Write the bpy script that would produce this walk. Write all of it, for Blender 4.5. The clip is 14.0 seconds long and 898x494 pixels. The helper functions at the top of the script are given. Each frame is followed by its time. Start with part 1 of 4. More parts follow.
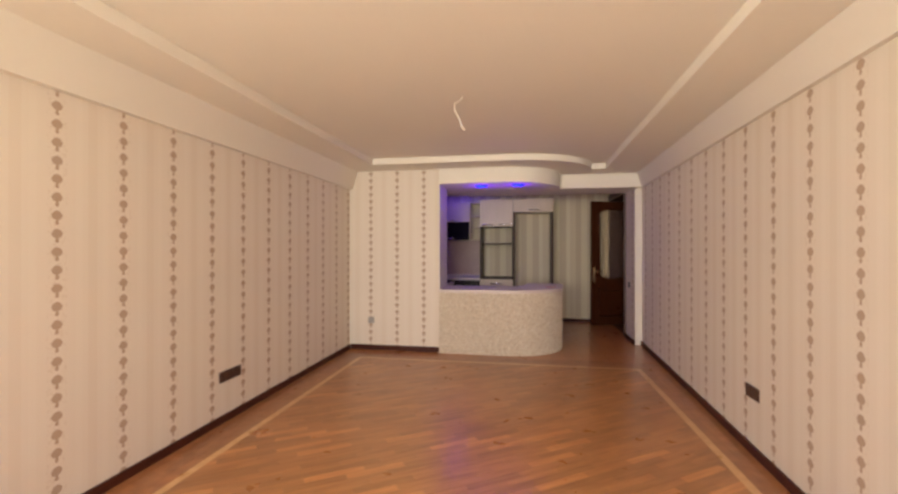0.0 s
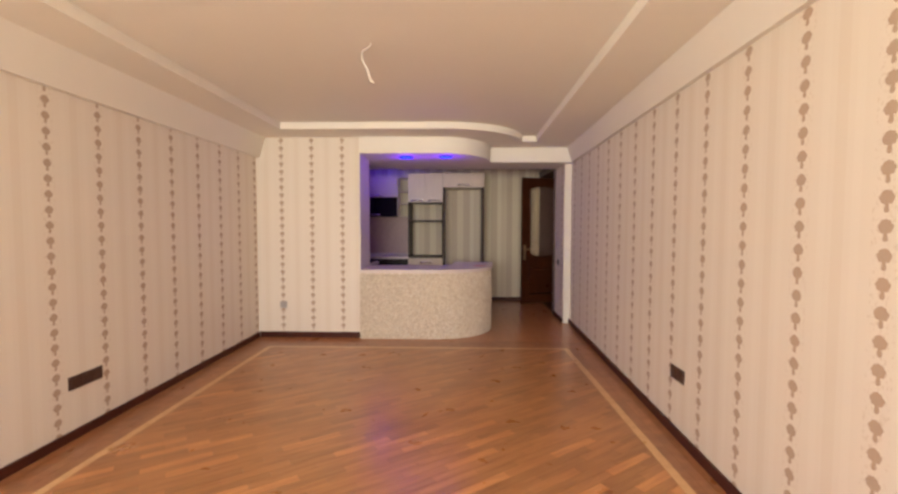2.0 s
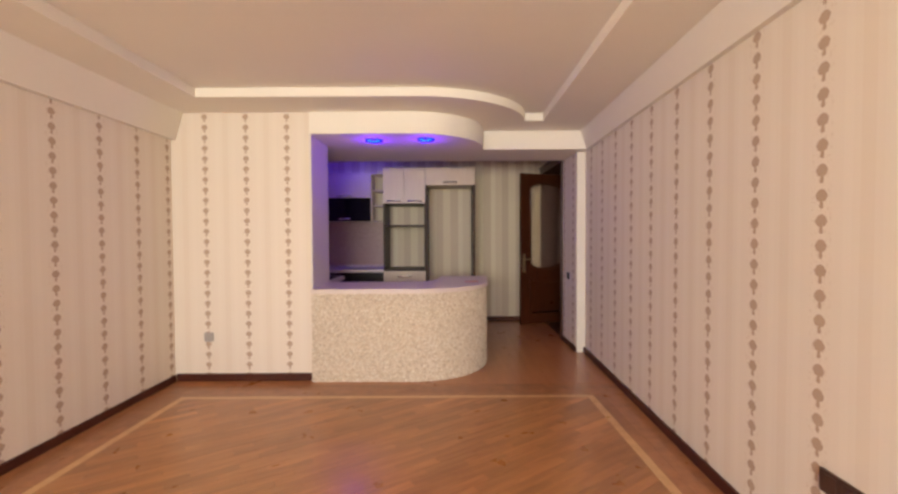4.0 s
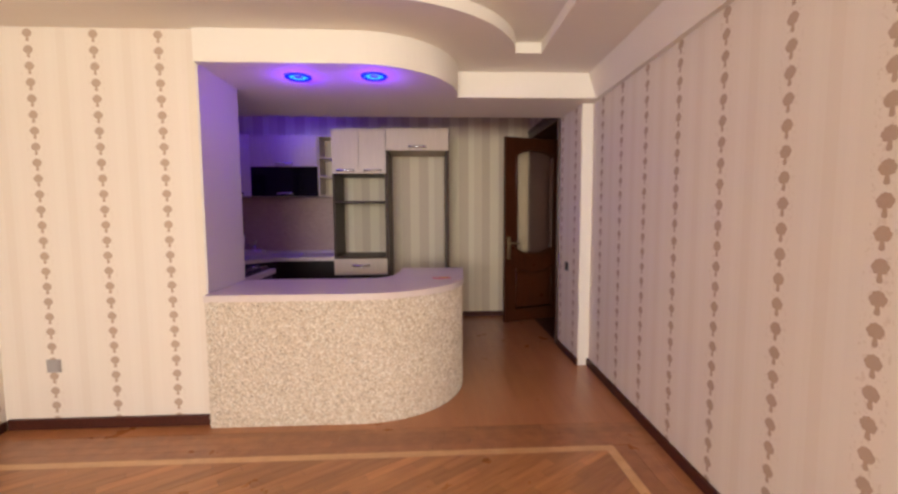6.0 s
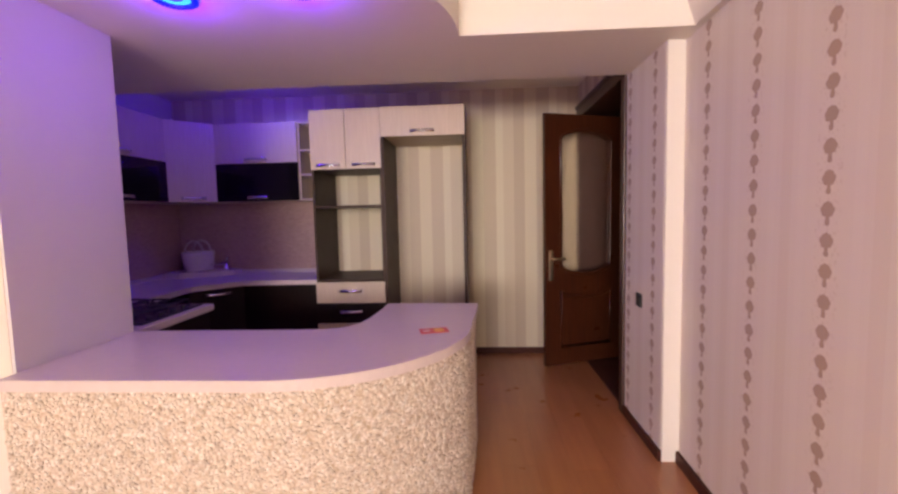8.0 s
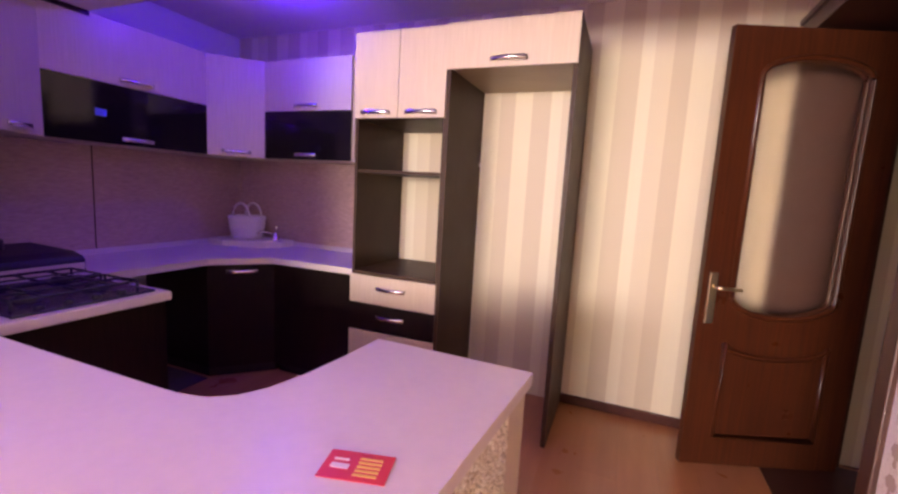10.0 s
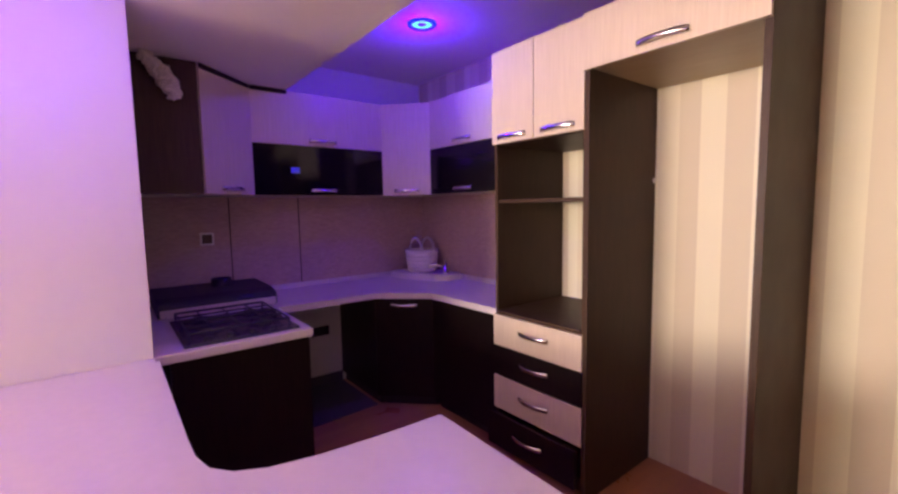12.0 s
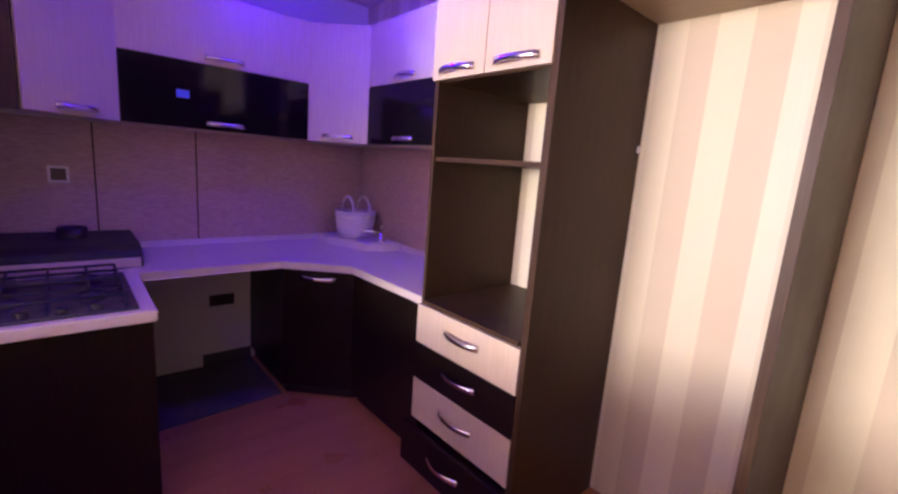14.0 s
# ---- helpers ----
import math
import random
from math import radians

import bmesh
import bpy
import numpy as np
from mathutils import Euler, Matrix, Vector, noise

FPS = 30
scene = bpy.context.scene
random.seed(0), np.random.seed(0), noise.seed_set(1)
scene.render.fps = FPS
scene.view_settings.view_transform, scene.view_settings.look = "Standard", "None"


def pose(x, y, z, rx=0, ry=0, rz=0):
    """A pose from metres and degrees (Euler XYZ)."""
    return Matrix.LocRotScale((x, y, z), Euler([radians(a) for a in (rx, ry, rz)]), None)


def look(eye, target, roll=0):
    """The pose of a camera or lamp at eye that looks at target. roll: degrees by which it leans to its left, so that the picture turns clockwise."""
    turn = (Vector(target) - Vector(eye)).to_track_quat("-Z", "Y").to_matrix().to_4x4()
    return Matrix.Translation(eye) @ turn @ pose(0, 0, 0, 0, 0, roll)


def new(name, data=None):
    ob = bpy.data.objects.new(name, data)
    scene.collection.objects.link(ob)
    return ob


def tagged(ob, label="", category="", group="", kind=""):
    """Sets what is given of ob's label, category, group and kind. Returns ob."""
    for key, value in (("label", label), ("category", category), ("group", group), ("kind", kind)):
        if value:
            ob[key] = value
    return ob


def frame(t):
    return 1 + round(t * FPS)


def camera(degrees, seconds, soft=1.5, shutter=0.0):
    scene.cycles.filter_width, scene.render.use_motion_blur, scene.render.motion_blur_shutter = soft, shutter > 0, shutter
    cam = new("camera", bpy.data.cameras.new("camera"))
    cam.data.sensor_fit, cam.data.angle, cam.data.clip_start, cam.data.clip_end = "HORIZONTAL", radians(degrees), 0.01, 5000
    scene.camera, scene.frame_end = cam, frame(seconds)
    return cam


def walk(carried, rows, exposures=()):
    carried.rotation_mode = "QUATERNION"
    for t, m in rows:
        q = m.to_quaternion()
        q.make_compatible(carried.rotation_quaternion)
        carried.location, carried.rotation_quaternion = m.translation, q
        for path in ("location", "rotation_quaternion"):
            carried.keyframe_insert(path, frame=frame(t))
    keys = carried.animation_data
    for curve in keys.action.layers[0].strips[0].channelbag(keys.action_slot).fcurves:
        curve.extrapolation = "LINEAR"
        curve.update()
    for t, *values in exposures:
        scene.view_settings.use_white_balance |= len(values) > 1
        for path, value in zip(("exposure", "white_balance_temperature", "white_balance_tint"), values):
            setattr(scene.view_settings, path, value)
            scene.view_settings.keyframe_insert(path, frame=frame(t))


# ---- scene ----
cam = camera(91.8, 14.0, soft=2.6)
PATH = [
    (0, (-1.538, -5.644, 1.38), (-1.873, -3.672, 1.383), 0.0),
    (0.5, (-1.531, -5.618, 1.366), (-1.58, -3.619, 1.301), 0.5),
    (1, (-1.461, -5.578, 1.363), (-1.601, -3.586, 1.261), -0.3),
    (1.5, (-1.408, -5.479, 1.365), (-1.578, -3.49, 1.243), -0.3),
    (2, (-1.424, -5.219, 1.358), (-1.473, -3.222, 1.262), 0.1),
    (4.5, (-1.36, -3.651, 1.309), (-1.357, -1.652, 1.255), -0.3),
    (5, (-1.314, -3.387, 1.333), (-1.319, -1.389, 1.25), -0.1),
    (5.5, (-1.327, -3.038, 1.362), (-1.191, -1.045, 1.26), 0.6),
    (6, (-1.264, -2.735, 1.335), (-1.164, -0.745, 1.173), -0.3),
    (6.5, (-1.139, -2.444, 1.374), (-1.11, -0.446, 1.287), -0.7),
    (7, (-1.134, -2.126, 1.369), (-1.038, -0.13, 1.295), 0.6),
    (9.5, (-0.705, -0.424, 1.379), (-1.348, 1.445, 1.078), -0.7),
    (10, (-0.736, -0.128, 1.363), (-1.471, 1.714, 1.104), 3.2),
    (10.5, (-0.785, 0.129, 1.386), (-1.759, 1.844, 1.054), 2.7),
    (11, (-0.635, 0.318, 1.408), (-2.163, 1.587, 1.173), 1.5),
    (11.5, (-0.556, 0.392, 1.431), (-2.179, 1.548, 1.267), 0.7),
    (12, (-0.531, 0.439, 1.423), (-2.098, 1.667, 1.24), -1.0),
    (12.5, (-0.516, 0.494, 1.417), (-1.835, 1.978, 1.176), -1.0),
    (13, (-0.524, 0.583, 1.412), (-1.698, 2.177, 1.126), -0.2),
    (13.5, (-0.69, 0.825, 1.388), (-1.945, 2.351, 1.076), 5.0),
    (14, (-0.83, 0.984, 1.418), (-2.296, 2.296, 1.059), 4.3),
]
EXPOSURES = [(0, -0.78, 6400, 10), (1, -0.60, 6350, 10), (2, -0.58, 6350, 10), (5, -0.28, 6350, 10), (7, -0.18, 6350, 16), (9.5, 0.84, 6600, 29), (10.5, 1.18, 6600, 25), (12.0, 1.0, 6750, 23), (13, 1.22, 6400, 24), (14, 1.40, 6100, 26)]
walk(cam, [(t, look(eye, target, roll)) for t, eye, target, roll in PATH], EXPOSURES)

# ---------- world, sun, large lights ----------
world = bpy.data.worlds.new("sky_world")
world.use_nodes = True
scene.world = world
sky = world.node_tree.nodes.new("ShaderNodeTexSky")
sky.sky_type = 'NISHITA'
sky.sun_disc = False
sky.sun_elevation, sky.sun_rotation = radians(42), radians(200)
world.node_tree.links.new(sky.outputs[0], world.node_tree.nodes["Background"].inputs[0])
world.node_tree.nodes["Background"].inputs[1].default_value = 0.12

sun = new("sun", bpy.data.lights.new("sun", 'SUN'))
sun.data.energy, sun.data.angle, sun.data.color = 2.5, radians(0.5), (1.0, 0.93, 0.82)
sun.matrix_world = look((2, -12, 9), (2, 4, -5))


def area_lamp(name, eye, target, w, h, watts, colour):
    ob = new(name, bpy.data.lights.new(name, 'AREA'))
    ob.data.shape, ob.data.size, ob.data.size_y = 'RECTANGLE', w, h
    ob.data.energy, ob.data.color = watts, colour
    ob.matrix_world = look(eye, target)
    return ob


# daylight in the wide window behind the start of the walk: cool sky from above,
# warm light thrown up by the sunlit ground outside
sky_light = area_lamp("window_sky", (-2.35, -7.56, 1.62), (-1.25, 0, -1.6), 2.7, 1.5, 96, (0.85, 0.85, 1.0))
sky_light.data.spread = radians(116)
ground_light = area_lamp("window_ground_bounce", (-2.35, -7.55, 1.62), (-1.25, 0, 5.2), 2.7, 1.5, 128, (1.0, 0.915, 0.60))
ground_light.data.spread = radians(116)


# ---------- materials ----------
class Nodes:
    """Short hand for building a node material."""

    def __init__(self, name, rough=0.5, metal=0.0, spec=0.5):
        self.mat = bpy.data.materials.new(name)
        self.mat.use_nodes = True
        self.t = self.mat.node_tree
        self.b = self.t.nodes["Principled BSDF"]
        self.b.inputs["Roughness"].default_value = rough
        self.b.inputs["Metallic"].default_value = metal
        self.b.inputs["Specular IOR Level"].default_value = spec
        self.co = self.t.nodes.new("ShaderNodeTexCoord").outputs["Object"]

    def put(self, sock, v):
        if isinstance(v, bpy.types.NodeSocket):
            self.t.links.new(v, sock)
        else:
            sock.default_value = v

    def m(self, op, a, b=0.0, c=0.0):
        n = self.t.nodes.new("ShaderNodeMath")
        n.operation = op
        for i, v in enumerate((a, b, c)):
            self.put(n.inputs[i], v)
        return n.outputs[0]

    def xyz(self, v=None):
        n = self.t.nodes.new("ShaderNodeSeparateXYZ")
        self.put(n.inputs[0], v or self.co)
        return n.outputs

    def scaled(self, s, v=None, rot=(0, 0, 0)):
        n = self.t.nodes.new("ShaderNodeMapping")
        self.put(n.inputs["Vector"], v or self.co)
        n.inputs["Scale"].default_value = s
        n.inputs["Rotation"].default_value = rot
        return n.outputs[0]

    def noise(self, scale, detail=4, v=None, rough=0.55):
        n = self.t.nodes.new("ShaderNodeTexNoise")
        self.put(n.inputs["Vector"], v or self.co)
        n.inputs["Scale"].default_value = scale
        n.inputs["Detail"].default_value = detail
        n.inputs["Roughness"].default_value = rough
        return n.outputs["Fac"]

    def voronoi(self, scale, out="Distance"):
        n = self.t.nodes.new("ShaderNodeTexVoronoi")
        self.put(n.inputs["Vector"], self.co)
        n.inputs["Scale"].default_value = scale
        return n.outputs[out]

    def ramp(self, f, stops):
        n = self.t.nodes.new("ShaderNodeValToRGB")
        self.put(n.inputs[0], f)
        e = n.color_ramp.elements
        while len(e) < len(stops):
            e.new(0.5)
        for el, (p, c) in zip(e, stops):
            el.position = p
            el.color = (*c, 1)
        return n.outputs[0]

    def mix(self, f, a, b, mode='MIX'):
        n = self.t.nodes.new("ShaderNodeMix")
        n.data_type, n.blend_type = 'RGBA', mode
        self.put(n.inputs[0], f)
        for i, v in ((6, a), (7, b)):
            self.put(n.inputs[i], (*v, 1) if isinstance(v, tuple) else v)
        return n.outputs[2]

    def bump(self, h, strength=0.2, dist=0.005):
        n = self.t.nodes.new("ShaderNodeBump")
        n.inputs["Strength"].default_value = strength
        n.inputs["Distance"].default_value = dist
        self.put(n.inputs["Height"], h)
        self.t.links.new(n.outputs[0], self.b.inputs["Normal"])

    def base(self, c):
        self.put(self.b.inputs["Base Color"], (*c, 1) if isinstance(c, tuple) else c)
        return self

    def random(self):
        return self.t.nodes.new("ShaderNodeObjectInfo").outputs["Random"]


def paint(name, c, rough=0.6, var=0.06, bump=0.1):
    n = Nodes(name, rough)
    f = n.noise(2.3, 5)
    d = tuple(v * (1 - var) for v in c)
    n.base(n.mix(n.m('MULTIPLY', n.noise(35, 3), f), c, d))
    n.bump(n.noise(160, 3), bump, 0.002)
    return n.mat


def wallpaper(name, axis, period, phase):
    """Cream paper with columns of brown clover motifs and pale satin stripes."""
    n = Nodes(name, 0.55, 0, 0.35)
    p = n.xyz()
    a, z = p[axis], p[2]
    u = n.m('SUBTRACT', n.m('FLOORED_MODULO', n.m('SUBTRACT', a, phase - period / 2), period), period / 2)
    row = 0.093
    v = n.m('SUBTRACT', n.m('FLOORED_MODULO', z, row), row / 2)

    def disc(cu, cv, r):
        du, dv = n.m('SUBTRACT', u, cu), n.m('SUBTRACT', v, cv)
        d = n.m('SQRT', n.m('ADD', n.m('MULTIPLY', du, du), n.m('MULTIPLY', dv, dv)))
        return n.m('SUBTRACT', d, r)

    # club leaf: a broad head of three lobes on a short flared stalk
    shape = disc(0.0, 0.008, 0.020)
    for cu, cv, r in ((0.016, 0.010, 0.0115), (-0.016, 0.010, 0.0115), (0.0115, 0.0, 0.011), (-0.0115, 0.0, 0.011), (0.009, 0.021, 0.0105), (-0.009, 0.021, 0.0105),
                      (0, 0.027, 0.008), (0, -0.014, 0.0075), (0, -0.023, 0.0085), (0, -0.029, 0.0095)):
        shape = n.m('MINIMUM', shape, disc(cu, cv, r))
    ragged = n.m('ADD', shape, n.m('MULTIPLY', n.m('SUBTRACT', n.noise(260, 2), 0.5), 0.007))
    motif = n.m('LESS_THAN', ragged, 0.0)
    au = n.m('ABSOLUTE', u)
    # scatter of small sprigs in the motif's column
    sprig = n.m('MULTIPLY', n.m('LESS_THAN', au, 0.050), n.m('GREATER_THAN', n.noise(85, 2), 0.60))
    # satin stripes midway between the columns
    s1 = n.m('LESS_THAN', n.m('ABSOLUTE', n.m('SUBTRACT', au, period * 0.30)), 0.018)
    s2 = n.m('GREATER_THAN', au, period * 0.43)
    cream = n.mix(n.noise(1.3, 4), (0.83, 0.75, 0.65), (0.79, 0.70, 0.60))
    c = n.mix(n.m('MULTIPLY', s1, 0.35), cream, (0.84, 0.76, 0.66))
    c = n.mix(n.m('MULTIPLY', s2, 0.18), c, (0.68, 0.55, 0.42))
    c = n.mix(n.m('MULTIPLY', sprig, 0.30), c, (0.55, 0.42, 0.30))
    c = n.mix(n.m('MULTIPLY', motif, 0.82), c, (0.43, 0.28, 0.185))
    # faint vertical thread
    c = n.mix(n.m('MULTIPLY', n.noise(6, 4, n.scaled((40, 40, 0.6))), 0.07), c, (0.60, 0.46, 0.34))
    n.base(c)
    n.put(n.b.inputs["Roughness"], n.m('SUBTRACT', 0.6, n.m('MULTIPLY', s1, 0.15)))
    n.bump(n.noise(220, 3, n.scaled((1, 1, 0.35))), 0.12, 0.002)
    return n.mat


def striped_paper(name, axis, phase):
    """Kitchen paper in broad stripes of cream, beige and sand."""
    n = Nodes(name, 0.5, 0, 0.35)
    p = n.xyz()
    u = n.m('DIVIDE', n.m('FLOORED_MODULO', n.m('SUBTRACT', p[axis], phase), 0.50), 0.50)
    r = n.ramp(u, [(0.0, (0.74, 0.66, 0.46)), (0.22, (0.62, 0.52, 0.355)), (0.46, (0.77, 0.70, 0.51)),
                   (0.60, (0.69, 0.60, 0.42)), (0.80, (0.59, 0.49, 0.33))])
    r.node.color_ramp.interpolation = 'CONSTANT'
    n.base(n.mix(n.m('MULTIPLY', n.noise(7, 4, n.scaled((30, 30, 0.5))), 0.25), r, (0.60, 0.49, 0.38)))
    n.bump(n.noise(200, 3), 0.1, 0.002)
    return n.mat


def wood(name, light, dark, rough=0.35, grain=(14, 1.2, 14), spec=0.5, vary=0.0, coat=0.0, scale=4, turn=None):
    n = Nodes(name, rough, 0, spec)
    if turn is not None:
        # boards share meshes, so the grain is laid out over the whole floor
        n.co = n.t.nodes.new("ShaderNodeNewGeometry").outputs["Position"]
        v = n.scaled(grain, n.scaled((1, 1, 1), None, (0, 0, radians(-turn))))
    else:
        v = n.scaled(grain)
    f = n.noise(scale, 6, v, 0.6)
    f = n.m('ADD', n.m('MULTIPLY', f, 0.8), n.m('MULTIPLY', n.noise(1.5, 3), 0.2))
    c = n.ramp(f, [(0.32, dark), (0.68, light)])
    if vary:
        k = n.m('ADD', 1 - vary / 2, n.m('MULTIPLY', n.random(), vary))
        h = n.t.nodes.new("ShaderNodeHueSaturation")
        n.put(h.inputs["Color"], c)
        n.put(h.inputs["Value"], k)
        c = h.outputs[0]
    n.base(c)
    n.b.inputs["Coat Weight"].default_value = coat
    n.b.inputs["Coat Roughness"].default_value = 0.2
    n.put(n.b.inputs["Roughness"], n.m('ADD', rough - 0.08, n.m('MULTIPLY', n.noise(5, 4), 0.16)))
    n.bump(f, 0.08, 0.002)
    return n.mat


def plain(name, c, rough=0.4, metal=0.0, spec=0.5, var=0.12):
    n = Nodes(name, rough, metal, spec)
    n.base(n.mix(n.noise(18, 4), c, tuple(v * (1 - var) for v in c)))
    n.put(n.b.inputs["Roughness"], n.m('ADD', rough - 0.05, n.m('MULTIPLY', n.noise(40, 3), 0.1)))
    return n.mat


def glow(name, c, strength):
    n = Nodes(name)
    n.base(c)
    n.b.inputs["Emission Color"].default_value = (*c, 1)
    n.b.inputs["Emission Strength"].default_value = strength
    return n.mat


def stone_chips(name):
    """Pebble-dash plaster of cream, tan and grey chips."""
    n = Nodes(name, 0.75, 0, 0.35)
    col = n.voronoi(78, "Color")
    g = n.xyz(col)[0]
    c = n.ramp(g, [(0.0, (0.52, 0.41, 0.30)), (0.2, (0.68, 0.57, 0.44)), (0.6, (0.76, 0.66, 0.54)), (0.95, (0.86, 0.79, 0.70))])
    d = n.voronoi(78)
    c = n.mix(n.m('MULTIPLY', n.m('GREATER_THAN', d, 0.55), 0.5), c, (0.42, 0.30, 0.18))
    n.base(n.mix(n.m('MULTIPLY', n.noise(3, 3), 0.2), c, (0.70, 0.58, 0.44)))
    n.bump(n.m('MULTIPLY', d, -1.0), 0.8, 0.006)
    return n.mat


def glazing(name, tint, rough, clear=0.85):
    n = Nodes(name, rough)
    n.base(tint)
    n.b.inputs["Transmission Weight"].default_value = clear
    n.b.inputs["IOR"].default_value = 1.45
    n.bump(n.noise(60, 3), 0.15, 0.003)
    return n.mat


M_WHITE = paint("white_ceiling_paint", (0.88, 0.82, 0.73), 0.7)
M_TRIM = paint("trim_white", (0.84, 0.78, 0.69), 0.6)
M_PIER = paint("pier_plaster", (0.74, 0.69, 0.66), 0.6)
M_PAPER_FAR = wallpaper("wallpaper_far", 0, 0.368, -3.572)
M_PAPER_LEFT = wallpaper("wallpaper_left", 1, 0.374, -3.047)
M_PAPER_RIGHT = wallpaper("wallpaper_right", 1, 0.372, -1.573)
M_STRIPE_X = striped_paper("striped_paper_back", 0, -0.97)
M_STRIPE_Y = striped_paper("striped_paper_side", 1, 0.0)
M_PARQUET = wood("parquet_oak", (0.51, 0.236, 0.085), (0.335, 0.135, 0.047), 0.30, (1.6, 15, 1), 0.5, 0.30, 0.25, 2, 35)
M_PARQUET_DARK = wood("parquet_border_dark", (0.42, 0.18, 0.07), (0.28, 0.11, 0.043), 0.30, (3, 3, 1), 0.5, 0.25, 0.25, 4, 0)
M_PARQUET_LIGHT = wood("parquet_border_light", (0.68, 0.42, 0.20), (0.54, 0.30, 0.13), 0.30, (3, 3, 1), 0.5, 0.15, 0.25, 4, 0)
M_JOINT = plain("parquet_joint", (0.17, 0.075, 0.03), 0.7)
M_LAMINATE = wood("laminate_floor", (0.50, 0.215, 0.085), (0.40, 0.155, 0.06), 0.30, (9, 0.7, 1), 0.5, 0.10, 0.3, 1.2, 0)
M_SKIRT = wood("baseboard_wood", (0.095, 0.024, 0.013), (0.045, 0.012, 0.008), 0.5, (14, 1.2, 14), 0.25)
M_STONE = stone_chips("bar_pebble_plaster")
M_CHIPS = [plain("stone_chip", c, 0.6, 0, 0.35, 0.2) for c in ((0.78, 0.68, 0.55), (0.70, 0.59, 0.46), (0.84, 0.77, 0.66), (0.58, 0.48, 0.37))]
M_TOP = paint("worktop_laminate", (0.73, 0.62, 0.575), 0.32, 0.22, 0.04)
M_CREAM = wood("cabinet_cream_wood", (0.66, 0.54, 0.40), (0.57, 0.45, 0.32), 0.35, (30, 30, 1.2), 0.45, 0, 0, 4)
M_WENGE = wood("cabinet_wenge", (0.020, 0.010, 0.008), (0.007, 0.004, 0.0035), 0.34, (40, 40, 1.5), 0.25, 0, 0, 4)
M_PANEL = wood("carcass_dark_brown", (0.074, 0.038, 0.021), (0.042, 0.022, 0.012), 0.46, (40, 40, 1.5), 0.2, 0, 0, 4)
M_GLOSSBLACK = plain("black_gloss_front", (0.008, 0.006, 0.006), 0.10, 0, 0.4)
M_CHROME = plain("chrome", (0.82, 0.80, 0.78), 0.18, 1.0)
M_DOORWOOD = wood("door_mahogany", (0.090, 0.023, 0.007), (0.042, 0.011, 0.005), 0.30, (26, 26, 0.7), 0.4, 0, 0.2, 3)
M_CASING = wood("door_casing_dark", (0.09, 0.035, 0.02), (0.04, 0.016, 0.012), 0.35, (22, 22, 1.0))
M_FROST = glazing("frosted_glass", (0.80, 0.74, 0.68), 0.24, 1.0)
M_CLEAR = glazing("window_glass", (1, 1, 1), 0.0)
M_BRASS = plain("brass", (0.85, 0.68, 0.42), 0.38, 1.0)
M_SPLASH = wood("splashback_fleck", (0.62, 0.43, 0.38), (0.33, 0.21, 0.185), 0.40, (5, 5, 60), 0.5, 0, 0, 5)
M_TAN = wood("tan_veneer", (0.42, 0.31, 0.18), (0.33, 0.23, 0.13), 0.4, (1.2, 30, 30))
M_BLACK = plain("black_plastic", (0.02, 0.015, 0.015), 0.4)
M_BROWNPL = plain("brown_socket_plastic", (0.07, 0.032, 0.022), 0.35)
M_GREYPL = plain("grey_socket_plastic", (0.42, 0.38, 0.36), 0.4)
M_WHITEPL = plain("white_plastic", (0.80, 0.76, 0.73), 0.35)
M_HOBGLASS = plain("hob_enamel", (0.055, 0.052, 0.066), 0.22)
M_HOODSTRIP = plain("pale_hood_strip", (0.62, 0.50, 0.42), 0.35)
M_GLOSSTRIM = plain("glossy_upstand", (0.72, 0.63, 0.60), 0.12)
M_IRON = plain("cast_iron", (0.025, 0.025, 0.028), 0.55)
M_RED = plain("red_card", (0.72, 0.05, 0.07), 0.4)
M_YELLOW = plain("yellow_print", (0.85, 0.55, 0.10), 0.4)
M_PALEPRINT = plain("pale_print", (0.85, 0.70, 0.62), 0.4)
M_FOIL = plain("duct_foil", (0.72, 0.64, 0.56), 0.45, 0.3)
M_WICKER = plain("white_wicker", (0.72, 0.64, 0.60), 0.6)
M_BLUE = glow("blue_led", (0.0, 0.02, 1.0), 1.0)
M_BLUECORE = glow("white_blue_led", (0.02, 0.42, 1.0), 1.7)
M_LEDHOUSE = plain("led_housing", (0.06, 0.06, 0.08), 0.3)
# dark tone standing in for the lack of light in the hall
M_HALLSHADE = paint("hall_shade", (0.16, 0.11, 0.08), 0.7)
M_STICKER = plain("blue_sticker", (0.16, 0.26, 0.80), 0.4)
# near-black colour for the shaded floor and wall foot under the worktop
M_FLOORSHADE = paint("painted_floor_shade", (0.085, 0.075, 0.085), 0.85, 0.35, 0.5)
M_WIRE = plain("white_cable", (0.78, 0.70, 0.62), 0.5)


# ---------- mesh helpers ----------
def mesh_of(bm, name, mats):
    me = bpy.data.meshes.new(name)
    bmesh.ops.recalc_face_normals(bm, faces=bm.faces)
    bm.to_mesh(me)
    bm.free()
    for mt in (mats if isinstance(mats, (list, tuple)) else [mats]):
        me.materials.append(mt)
    return me


def under(ob, parent):
    if parent is not None:
        ob.parent = parent
        ob.matrix_parent_inverse = parent.matrix_basis.inverted()
    return ob


